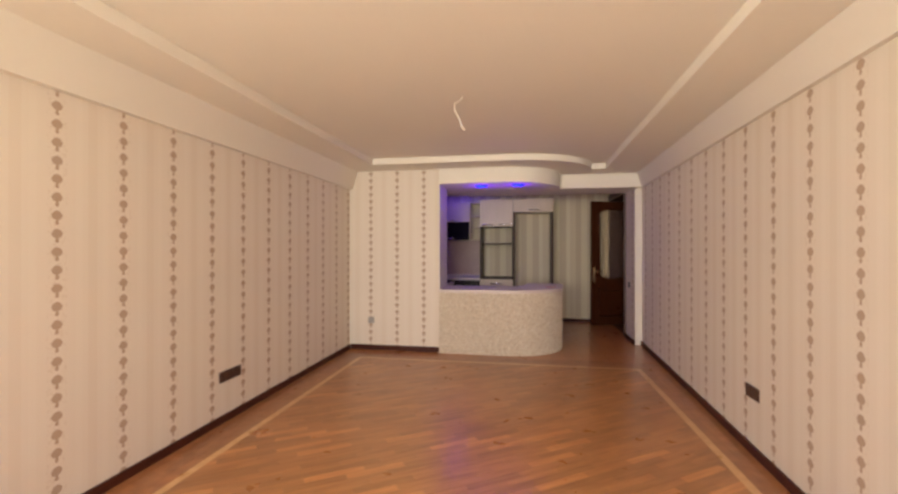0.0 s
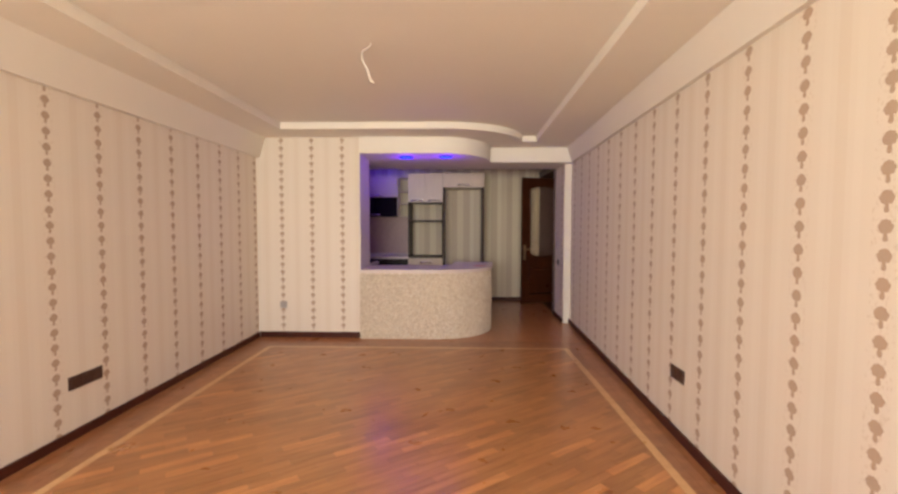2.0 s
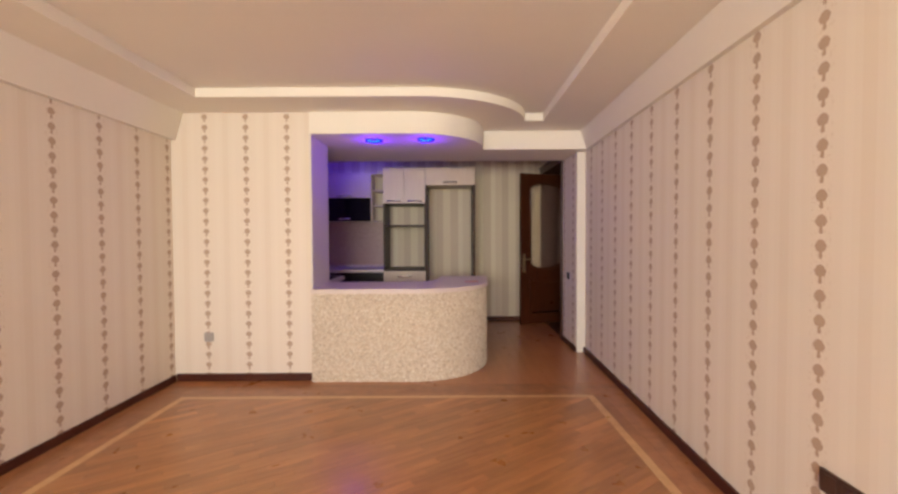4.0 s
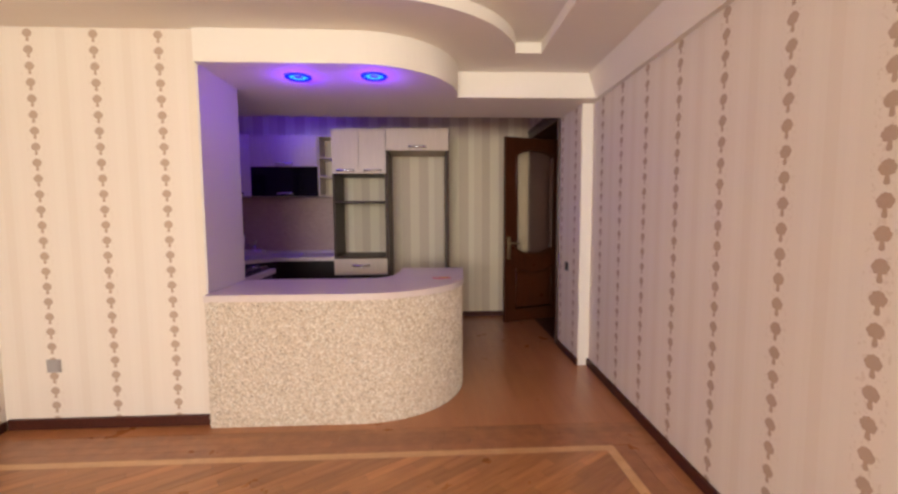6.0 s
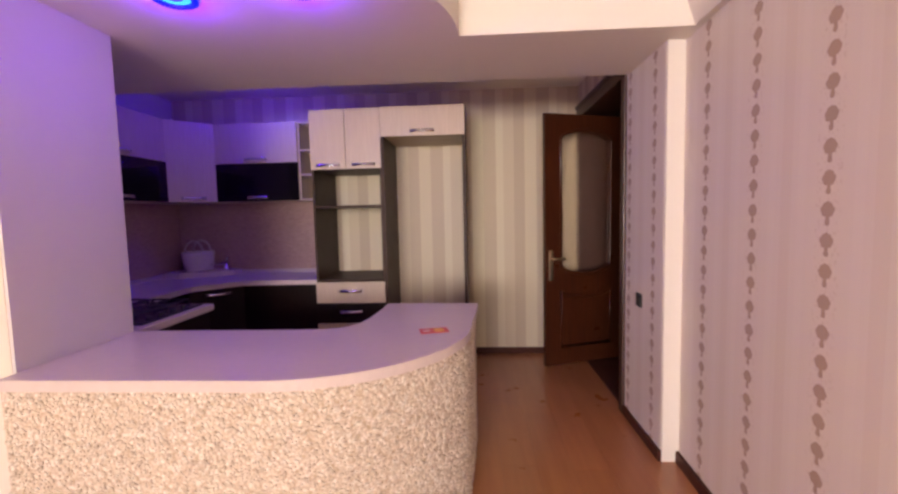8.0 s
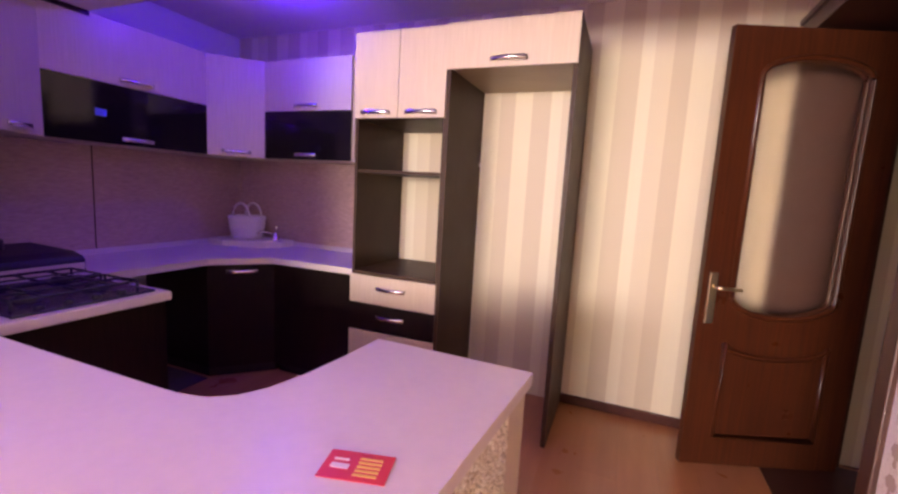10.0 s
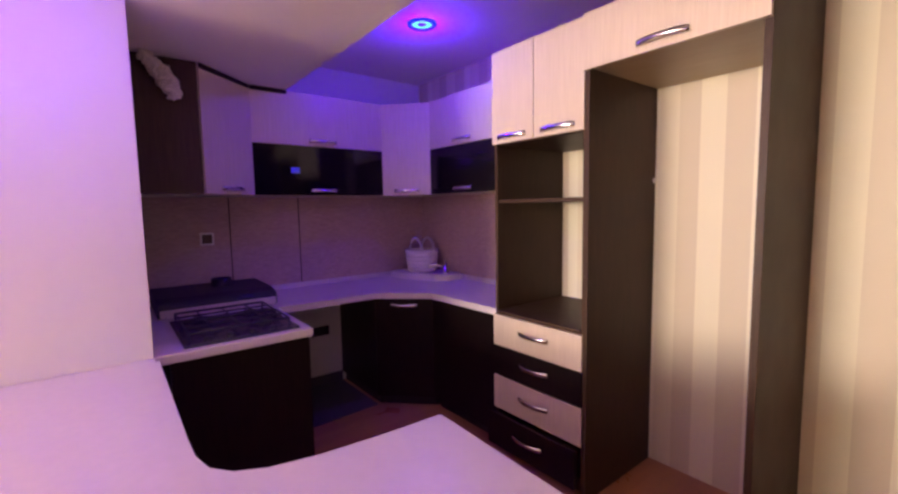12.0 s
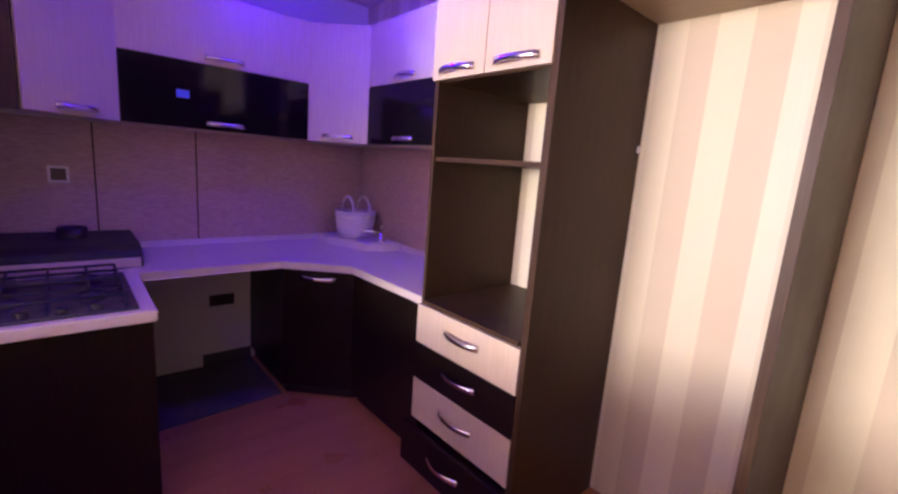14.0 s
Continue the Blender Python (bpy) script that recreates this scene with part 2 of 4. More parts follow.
def add_box(bm, a, b, bevel=0.0, index=0):
    lo = [min(p, q) for p, q in zip(a, b)]
    hi = [max(p, q) for p, q in zip(a, b)]
    r = bmesh.ops.create_cube(bm, size=1.0)
    for v in r["verts"]:
        v.co = Vector([lo[i] + (v.co[i] + 0.5) * (hi[i] - lo[i]) for i in range(3)])
    faces = list({f for v in r["verts"] for f in v.link_faces})
    for f in faces:
        f.material_index = index
    if bevel > 0:
        edges = list({e for v in r["verts"] for e in v.link_edges})
        bmesh.ops.bevel(bm, geom=edges, offset=bevel, segments=2, affect='EDGES', profile=0.6)


def box(name, a, b, mat, parent=None, bevel=0.0):
    bm = bmesh.new()
    add_box(bm, a, b, bevel)
    return under(new(name, mesh_of(bm, name, mat)), parent)


def add_prism(bm, pts, z0, z1, index=0):
    lo = [bm.verts.new((x, y, z0)) for x, y in pts]
    hi = [bm.verts.new((x, y, z1)) for x, y in pts]
    n = len(pts)
    fs = [bm.faces.new(lo[::-1]), bm.faces.new(hi)]
    for i in range(n):
        fs.append(bm.faces.new((lo[i], lo[(i + 1) % n], hi[(i + 1) % n], hi[i])))
    for f in fs:
        f.material_index = index
    return fs


def prism(name, pts, z0, z1, mat, parent=None, bevel=0.0):
    bm = bmesh.new()
    add_prism(bm, pts, z0, z1)
    if bevel:
        sharp = [e for e in bm.edges if len(e.link_faces) == 2 and e.calc_face_angle(0) > 0.6]
        bmesh.ops.bevel(bm, geom=sharp, offset=bevel, segments=2, affect='EDGES', profile=0.6)
    return under(new(name, mesh_of(bm, name, mat)), parent)


def add_tube(bm, pts, r, sides=8, index=0):
    rings = []
    for i, p in enumerate(pts):
        p = Vector(p)
        d = (Vector(pts[min(i + 1, len(pts) - 1)]) - Vector(pts[max(i - 1, 0)])).normalized()
        s = d.orthogonal().normalized() if abs(d.z) > 0.9 else d.cross(Vector((0, 0, 1))).normalized()
        w = d.cross(s)
        rr = r[i] if isinstance(r, (list, tuple)) else r
        rings.append([bm.verts.new(p + rr * (math.cos(k * 2 * math.pi / sides) * s + math.sin(k * 2 * math.pi / sides) * w)) for k in range(sides)])
    for a, b in zip(rings, rings[1:]):
        for k in range(sides):
            f = bm.faces.new((a[k], a[(k + 1) % sides], b[(k + 1) % sides], b[k]))
            f.smooth = True
            f.material_index = index
    bm.faces.new(rings[0][::-1]).material_index = index
    bm.faces.new(rings[-1]).material_index = index


def tube(name, pts, r, mat, parent=None, sides=8):
    bm = bmesh.new()
    add_tube(bm, pts, r, sides)
    return under(new(name, mesh_of(bm, name, mat)), parent)


def add_lathe(bm, prof, at, sides=24, index=0):
    rings = []
    for r, z in prof:
        rings.append([bm.verts.new((at[0] + r * math.cos(k * 2 * math.pi / sides), at[1] + r * math.sin(k * 2 * math.pi / sides), at[2] + z)) for k in range(sides)])
    for a, b in zip(rings, rings[1:]):
        for k in range(sides):
            f = bm.faces.new((a[k], a[(k + 1) % sides], b[(k + 1) % sides], b[k]))
            f.smooth, f.material_index = True, index


def lathe(name, prof, at, mat, parent=None, sides=24):
    bm = bmesh.new()
    add_lathe(bm, prof, at, sides)
    return under(new(name, mesh_of(bm, name, mat)), parent)


def base_at(name, x, y, z):
    e = new(name)
    e.empty_display_size = 0.05
    e.matrix_basis = pose(x, y, z)
    return e


def arc(cx, cy, rx, ry, a0, a1, n=18):
    return [(cx + rx * math.cos(radians(a0 + (a1 - a0) * i / n)), cy + ry * math.sin(radians(a0 + (a1 - a0) * i / n))) for i in range(n + 1)]


# ---------- plan ----------
XL, YF = -3.875, 0.0             # living room: left wall, far wall
YW = -7.60                       # window wall
YB, XP = 2.745, 0.03             # kitchen back wall, passage wall
PIER_X, PIER_Y = -2.62, 0.55     # pier beside the bar
Z_SOF, Z_TRAY, Z_LOW, Z_KIT = 2.415, 2.49, 2.22, 2.52
Y_LOWEND = 1.44
Z_BAR = 0.835


def right_wall(y):
    """The living room's right wall runs slightly askew."""
    return 0.085 + 0.042 * y


YP = 0.90                        # the passage wall steps in here


def setting(ob, label=""):
    return tagged(ob, label, "", "", "structure")


# floors: dark sub-floor sheets under the pieces
setting(prism("floor_living", [(XL, YW), (right_wall(YW), YW), (right_wall(-0.13), -0.13), (XL, -0.13)], -0.12, -0.004, M_JOINT), "oak strip parquet floor with light inlaid border")
setting(prism("floor_kitchen", [(XL, -0.13), (0.6, -0.13), (0.6, YB), (XL, YB)], -0.12, -0.004, M_JOINT), "brown laminate plank floor of the kitchen and passage")
# walls
setting(box("wall_left", (XL - 0.2, YW, 0), (XL, 0.28, 2.75), M_PAPER_LEFT), "cream wallpaper with columns of brown clover motifs")
setting(box("wall_kitchen_left", (XL - 0.2, 0.28, 0), (XL, YB, 2.75), M_PIER), "smooth pale painted kitchen wall")
setting(box("wall_far", (XL, YF, 0), (PIER_X - 0.012, PIER_Y, 2.75), M_PAPER_FAR), "cream wallpaper with columns of brown clover motifs")
setting(box("pier_face", (PIER_X - 0.012, YF + 0.003, 0), (PIER_X, PIER_Y, Z_LOW), M_PIER), "smooth white painted pier side")
setting(prism("wall_right", [(right_wall(YW), YW), (right_wall(YP), YP), (right_wall(YP) + 0.25, YP), (right_wall(YW) + 0.25, YW)], 0, 2.75, M_PAPER_RIGHT), "cream wallpaper with columns of brown clover motifs")
setting(box("wall_passage", (XP, YP + 0.004, 0), (0.42, 1.50, 2.75), M_PAPER_RIGHT), "patterned wallpaper beside the doorway")
setting(box("wall_column", (XP + 0.002, YP - 0.012, 0), (right_wall(YP) + 0.004, YP + 0.003, Z_LOW), M_TRIM), "white painted corner strip")
setting(box("wall_over_door", (XP, 1.50, 2.28), (0.42, YB, 2.75), M_STRIPE_Y), "striped wallpaper above the doorway")
setting(box("wall_back", (XL - 0.2, YB, 0), (0.62, YB + 0.2, 2.75), M_STRIPE_X), "striped beige and cream wallpaper")
# hall beyond the door, its dimness put into the wall colour
setting(box("wall_hall", (1.70, 0.9, 0), (1.85, 4.0, 2.75), M_HALLSHADE), "hall wall, coloured dark for the unlit hall")
setting(box("wall_hall_end", (0.42, 0.75, 0), (1.85, 0.90, 2.75), M_HALLSHADE), "hall wall, coloured dark for the unlit hall")
setting(box("wall_hall_back", (0.62, YB, 0), (1.85, YB + 0.2, 2.75), M_HALLSHADE), "hall wall, coloured dark for the unlit hall")
setting(box("floor_hall", (0.60, 0.75, -0.12), (1.85, YB, -0.001), M_LAMINATE), "brown hall floor")
setting(box("ceiling_hall", (0.42, 0.75, 2.75), (1.85, YB + 0.2, 2.85), M_WHITE), "hall ceiling")

# window wall behind the start
WX0, WX1, WZ0, WZ1 = -3.72, -0.98, 0.85, 2.38
bm = bmesh.new()
add_box(bm, (XL - 0.2, YW - 0.3, 0), (WX0, YW, 2.75))
add_box(bm, (WX1, YW - 0.3, 0), (0.3, YW, 2.75))
add_box(bm, (WX0, YW - 0.3, 0), (WX1, YW, WZ0))
add_box(bm, (WX0, YW - 0.3, WZ1), (WX1, YW, 2.75))
setting(new("wall_window", mesh_of(bm, "wall_window", M_WHITE)), "painted wall around the wide window")
bm = bmesh.new()
for x in (WX0, (WX0 + WX1) / 2 - 0.03, WX1 - 0.06):
    add_box(bm, (x, YW - 0.2, WZ0), (x + 0.06, YW - 0.13, WZ1), 0.006)
for z in (WZ0, WZ1 - 0.06):
    add_box(bm, (WX0 + 0.06, YW - 0.2, z), (WX1 - 0.06, YW - 0.13, z + 0.06), 0.006)
setting(new("window_1", mesh_of(bm, "window_1", M_WHITEPL)), "white framed window")
pane = setting(box("window_pane", (WX0 + 0.05, YW - 0.17, WZ0 + 0.05), (WX1 - 0.05, YW - 0.16, WZ1 - 0.05), M_CLEAR), "clear glass pane")
pane.visible_shadow = False

# ceilings
setting(box("ceiling", (XL - 0.2, YW - 0.3, Z_TRAY), (0.6, 0.75, 2.75), M_WHITE), "matt cream painted ceiling tray")
tray = [(-3.39, -0.45)] + arc(-1.64, 0.43, 1.0, 0.88, 270, 352, 22) + [(-0.655, 0.315), (-0.47, 0.315), (-0.62, -7.0), (-3.42, -7.0)]


def ring(bm, outer, inner, z0, z1):
    """A slab with a hole: outer outline round an inner one."""
    vo = [bm.verts.new((x, y, z0)) for x, y in outer]
    vi = [bm.verts.new((x, y, z0)) for x, y in inner]
    eo = [bm.edges.new((vo[i], vo[(i + 1) % len(vo)])) for i in range(len(vo))]
    ei = [bm.edges.new((vi[i], vi[(i + 1) % len(vi)])) for i in range(len(vi))]
    r = bmesh.ops.triangle_fill(bm, edges=eo + ei, use_beauty=True)
    faces = [g for g in r["geom"] if isinstance(g, bmesh.types.BMFace)]
    ex = bmesh.ops.extrude_face_region(bm, geom=faces)
    for g in ex["geom"]:
        if isinstance(g, bmesh.types.BMVert):
            g.co.z = z1


bm = bmesh.new()
ring(bm, [(XL, YW), (0.12, YW), (0.12, 0.74), (XL, 0.74)], tray, Z_SOF, Z_TRAY - 0.002)
setting(new("ceiling_border", mesh_of(bm, "ceiling_border", M_WHITE)), "lowered plaster border with a curved inner edge")
low = [(PIER_X - 0.004, -0.035), (-1.72, -0.03)] + arc(-1.72, 0.70, 0.70, 0.73, 270, 360, 22)[1:] + [(-1.02, 0.72), (XP + 0.1, 0.72), (XP + 0.1, Y_LOWEND), (XL, Y_LOWEND), (XL, PIER_Y), (PIER_X - 0.004, PIER_Y)]
setting(prism("ceiling_lintel", low, Z_LOW, Z_SOF - 0.001, M_WHITE), "curved plaster bulkhead over the bar")
setting(box("ceiling_bulkhead_back", (XL, 0.76, Z_SOF), (0.6, Y_LOWEND, 2.75), M_WHITE), "plaster bulkhead")
setting(box("ceiling_kitchen", (XL, Y_LOWEND, Z_KIT), (0.6, YB, 2.75), M_WHITE), "kitchen ceiling")
for nm, pts in (("trim_cove_left", [(XL, -0.028), (XL + 0.045, -0.028), (XL + 0.115, 0.21), (XL, 0.21)]),):
    bm = bmesh.new()
    a = [bm.verts.new((x, YW, Z_LOW - 0.015 + z)) for x, z in pts]
    b = [bm.verts.new((x, -0.002, Z_LOW - 0.015 + z)) for x, z in pts]
    bm.faces.new(a), bm.faces.new(b[::-1])
    for i in range(4):
        bm.faces.new((a[i], a[(i + 1) % 4], b[(i + 1) % 4], b[i]))
    setting(new(nm, mesh_of(bm, nm, M_TRIM)), "white plaster cove band")
bm = bmesh.new()
pts = [(0.0, 0.0), (-0.035, 0.0), (-0.10, 0.194), (0.0, 0.194)]
a = [bm.verts.new((right_wall(YW) + x, YW, Z_LOW + z)) for x, z in pts]
b = [bm.verts.new((right_wall(0.715) + x, 0.715, Z_LOW + z)) for x, z in pts]
bm.faces.new(a), bm.faces.new(b[::-1])
for i in range(4):
    bm.faces.new((a[i], a[(i + 1) % 4], b[(i + 1) % 4], b[i]))
setting(new("trim_cove_right", mesh_of(bm, "trim_cove_right", M_TRIM)), "white plaster cove band")

# baseboards
bm = bmesh.new()
add_box(bm, (XL, YW, 0), (XL + 0.018, -0.02, 0.06), 0.004)
add_box(bm, (XL + 0.02, -0.018, 0), (PIER_X - 0.002, 0.0, 0.06), 0.004)
add_box(bm, (XL + 0.02, -0.024, 0.056), (PIER_X + 0.03, -0.0, 0.068), 0.003)
add_box(bm, (XP - 0.018, YP - 0.012, 0), (XP, 1.46, 0.06), 0.004)
add_box(bm, (-1.02, YB - 0.018, 0), (XP + 0.3, YB, 0.06), 0.004)
add_prism(bm, [(right_wall(YW) - 0.018, YW), (right_wall(YW), YW), (right_wall(YP - 0.013), YP - 0.013), (right_wall(YP - 0.013) - 0.018, YP - 0.013)], 0, 0.06)
setting(new("baseboard", mesh_of(bm, "baseboard", M_SKIRT)), "dark brown wooden baseboard")

# ---------- doorway ----------
setting(box("threshold", (XP + 0.02, 1.532, -0.003), (0.61, YB - 0.052, 0.006), M_CASING, None, 0.002), "dark wooden threshold in the doorway")
bm = bmesh.new()
add_box(bm, (XP - 0.018, 1.46, 0), (XP + 0.43, 1.53, 2.28), 0.006)
add_box(bm, (XP - 0.018, YB - 0.05, 0), (XP + 0.43, YB - 0.002, 2.28), 0.006)
add_box(bm, (XP - 0.018, 1.46, 2.22), (XP + 0.43, YB - 0.002, 2.30), 0.006)
add_box(bm, (XP - 0.03, 1.44, 2.30), (XP + 0.02, YB - 0.002, 2.33), 0.006)
setting(new("door_casing", mesh_of(bm, "door_casing", M_CASING)), "dark wooden door casing")


def interior_door(hinge, lead, height):
    """A panelled leaf with an arched frosted pane, modelled along x and turned about its hinge."""
    d = Vector((lead[0] - hinge[0], lead[1] - hinge[1], 0))
    w, t = d.length, 0.04
    root = base_at("interior_door", 0, 0, 0)
    g0, g1, gz0, gz1 = 0.15, w - 0.15, 0.80, height - 0.13
    arch = [(g1, gz0 + 0.10)] + [(x, z) for x, z in arc((g0 + g1) / 2, gz0 + 0.10, (g1 - g0) / 2, 0.10, 0, -180, 14)][1:]
    arch += [(x, z) for x, z in arc((g0 + g1) / 2, gz1 - 0.09, (g1 - g0) / 2, 0.09, 180, 0, 14)]
    outer = [(0, 0), (w, 0), (w, height), (0, height)]
    low_panel = [(g0, 0.16), (g1, 0.16), (g1, 0.66)] + arc((g0 + g1) / 2, 0.66, (g1 - g0) / 2, -0.07, 0, 180, 12)[::1] + [(g0, 0.66)]
    bm = bmesh.new()
    vo = [bm.verts.new((x, 0, z)) for x, z in outer]
    loops = [vo] + [[bm.verts.new((x, 0, z)) for x, z in arch]]
    edges = []
    for lp in loops:
        edges += [bm.edges.new((lp[i], lp[(i + 1) % len(lp)])) for i in range(len(lp))]
    r = bmesh.ops.triangle_fill(bm, edges=edges, use_beauty=True)
    fs = [g for g in r["geom"] if isinstance(g, bmesh.types.BMFace)]
    ex = bmesh.ops.extrude_face_region(bm, geom=fs)
    for g in ex["geom"]:
        if isinstance(g, bmesh.types.BMVert):
            g.co.y = t
    leaf = under(new("leaf", mesh_of(bm, "leaf", M_DOORWOOD)), root)
    # mouldings round the pane and the lower panel
    bm = bmesh.new()
    for y in (0.0, t):
        add_tube(bm, [(x, y, z) for x, z in arch] + [(arch[0][0], y, arch[0][1])], 0.015, 6)
        add_tube(bm, [(x, y, z) for x, z in low_panel] + [(low_panel[0][0], y, low_panel[0][1])], 0.015, 6)
    under(new("moulding", mesh_of(bm, "moulding", M_DOORWOOD)), root)
    bm = bmesh.new()
    vs = [bm.verts.new((x, 0.016, z)) for x, z in arch]
    ex = bmesh.ops.extrude_face_region(bm, geom=[bm.faces.new(vs)])
    for g in ex["geom"]:
        if isinstance(g, bmesh.types.BMVert):
            g.co.y = 0.024
    pane = under(new("pane", mesh_of(bm, "pane", M_FROST)), root)
    pane.visible_shadow = False
    tagged(pane, "frosted glass pane with an arched head")
    bm = bmesh.new()
    for s, y in ((-1, 0.0), (1, t)):
        add_box(bm, (w - 0.070, y, 0.76), (w - 0.030, y + s * 0.008, 1.02), 0.003)
        add_tube(bm, [(w - 0.050, y, 0.95), (w - 0.050, y + s * 0.05, 0.95), (w - 0.070, y + s * 0.055, 0.95), (w - 0.165, y + s * 0.05, 0.945)], 0.009, 8)
    tagged(under(new("handle", mesh_of(bm, "handle", M_BRASS)), root), "brass lever handle on a long plate")
    root.matrix_basis = Matrix.Translation((hinge[0], hinge[1], 0.012)) @ pose(0, 0, 0, 0, 0, math.degrees(math.atan2(d.y, d.x)))
    for c in root.children:
        c.matrix_parent_inverse = Matrix.Identity(4)
    return tagged(root, "open mahogany door with arched frosted glass pane", "door")


interior_door((0.40, 2.655), (-0.36, 2.366), 2.185)

# ---------- the bar ----------
bar = base_at("bar_counter", -1.8, 0.3, 0)
outer = [(PIER_X + 0.002, -0.055), (-1.70, -0.06)] + arc(-1.70, 0.62, 0.70, 0.68, 270, 360, 22)[1:] + [(-0.965, 1.12)]
inner = [(-1.085, 1.12), (-1.12, 0.62)] + arc(-1.70, 0.62, 0.58, 0.56, 360, 270, 22)[1:] + [(PIER_X + 0.002, 0.065)]
prism("body", outer + inner, 0.0, Z_BAR - 0.04, M_STONE, bar)


def chip_coat(line, z0, z1, seed):
    """Thousands of little flat stone chips pressed into the plaster along a plan line (its outside to the right)."""
    rnd = random.Random(seed)
    verts, faces, slots = [], [], []
    for (ax, ay), (bx, by) in zip(line, line[1:]):
        length = math.hypot(bx - ax, by - ay)
        tx, ty = (bx - ax) / length, (by - ay) / length
        for _ in range(int(length * (z1 - z0) * 5600)):
            s, z = rnd.uniform(0, length), rnd.uniform(z0, z1)
            r, turn, k = rnd.uniform(0.005, 0.0125), rnd.uniform(0, 6.28), rnd.choice((4, 5, 5, 6))
            flat, deep = rnd.uniform(0.5, 0.9), rnd.uniform(0.002, 0.0065)
            tilt = rnd.uniform(-0.25, 0.25)
            base = len(verts)
            for grow, rise in ((1.0, -0.001), (0.68, deep)):
                for i in range(k):
                    w = turn + i * 6.283 / k
                    a, b = math.cos(w) * r * grow, math.sin(w) * r * flat * grow
                    a, b = a * math.cos(turn * 1.7) - b * math.sin(turn * 1.7), a * math.sin(turn * 1.7) + b * math.cos(turn * 1.7)
                    h = rise + (tilt * b if rise > 0 else 0)
                    verts.append((ax + tx * (s + a) + ty * h, ay + ty * (s + a) - tx * h, min(max(z + b, 0.001), z1 + 0.004)))
            faces.append([base + k + i for i in range(k)])
            for i in range(k):
                faces.append([base + i, base + (i + 1) % k, base + k + (i + 1) % k, base + k + i])
            slots += [rnd.choice((0, 0, 0, 1, 1, 1, 2, 2, 3))] * (k + 1)
    me = bpy.data.meshes.new("stone_chips")
    me.from_pydata(verts, [], faces)
    for mt in M_CHIPS:
        me.materials.append(mt)
    me.polygons.foreach_set("material_index", slots)
    return me


front_line = [p for p in outer[:-1] if p[1] < 0.96] + [(-0.9735, 0.972)]
chips = tagged(under(new("stone_chips", chip_coat(front_line, 0.004, Z_BAR - 0.052, 5)), bar), "cream and tan stone chips", "", "", "stuff")
top_out = [(PIER_X + 0.002, -0.07), (-1.70, -0.075)] + arc(-1.70, 0.62, 0.715, 0.695, 270, 360, 24)[1:] + [(-0.945, 1.13)]
top_in = [(-1.49, 1.15), (-1.50, 0.95), (-1.515, 0.80), (-1.54, 0.69), (-1.575, 0.625), (-1.625, 0.585), (-1.70, 0.568), (-1.80, 0.565), (PIER_X + 0.05, 0.565), (PIER_X + 0.05, PIER_Y + 0.003), (PIER_X + 0.002, PIER_Y + 0.003)]
tagged(prism("worktop", top_out + top_in, Z_BAR - 0.04, Z_BAR, M_TOP, bar, 0.005), "pale laminate worktop with curved edges")
box("end_panel", (-1.46, 1.095, 0.0), (-1.09, 1.118, Z_BAR - 0.041), M_CREAM, bar, 0.002)
tagged(prism("edge_panel", [(-0.9735, 0.975), (-0.9615, 1.123), (-0.985, 1.123), (-0.99, 0.975)], 0.0, Z_BAR - 0.041, M_CREAM, bar), "smooth pale wooden end strip")
tagged(bar, "curved bar counter faced with cream pebble plaster", "bar counter")

# red flyer on the bar
card = base_at("flyer", -1.13, 0.52, Z_BAR)
bm = bmesh.new()
add_box(bm, (-0.065, -0.042, 0), (0.065, 0.042, 0.0015))
under(new("sheet", mesh_of(bm, "sheet", M_RED)), card)
bm = bmesh.new()
for k in range(5):
    add_box(bm, (0.0, -0.028 + k * 0.012, 0.0015), (0.045, -0.022 + k * 0.012, 0.0022), 0, 0)
add_box(bm, (-0.05, -0.012, 0.0015), (-0.015, 0.002, 0.0022), 0, 1)
add_box(bm, (-0.05, 0.012, 0.0015), (-0.02, 0.018, 0.0022), 0, 1)
under(new("print", mesh_of(bm, "print", [M_YELLOW, M_PALEPRINT])), card)
card.matrix_basis = pose(-1.157, 0.522, Z_BAR + 0.001, 0, 0, 14)
for c in card.children:
    c.matrix_parent_inverse = Matrix.Identity(4)
tagged(card, "small red and yellow flyer lying on the bar", "flyer")


# ---------- downlights ----------
def downlight(x, y, z):
    root = base_at("ceiling_downlight", x, y, z)
    lathe("rim", [(0.070, 0.0), (0.082, -0.004), (0.084, -0.010), (0.074, -0.015), (0.060, -0.010), (0.058, -0.002)], (x, y, z), M_BLUE, root, 32)
    lathe("reflector", [(0.058, -0.003), (0.044, -0.009), (0.030, -0.004)], (x, y, z), M_BLUECORE, root, 32)
    lathe("lens", [(0.030, -0.004), (0.022, -0.008), (0.010, -0.010), (0.0005, -0.010)], (x, y, z), M_LEDHOUSE, root, 24)
    tagged(root, "round recessed downlight glowing blue", "downlight", "blue ceiling downlights")
    lamp = new("blue_lamp", bpy.data.lights.new("blue_lamp", 'POINT'))
    lamp.data.energy, lamp.data.color, lamp.data.shadow_soft_size = 4.3, (0.17, 0.012, 1.0), 0.04
    lamp.matrix_world = pose(x, y, z - 0.11)
    return root, lamp


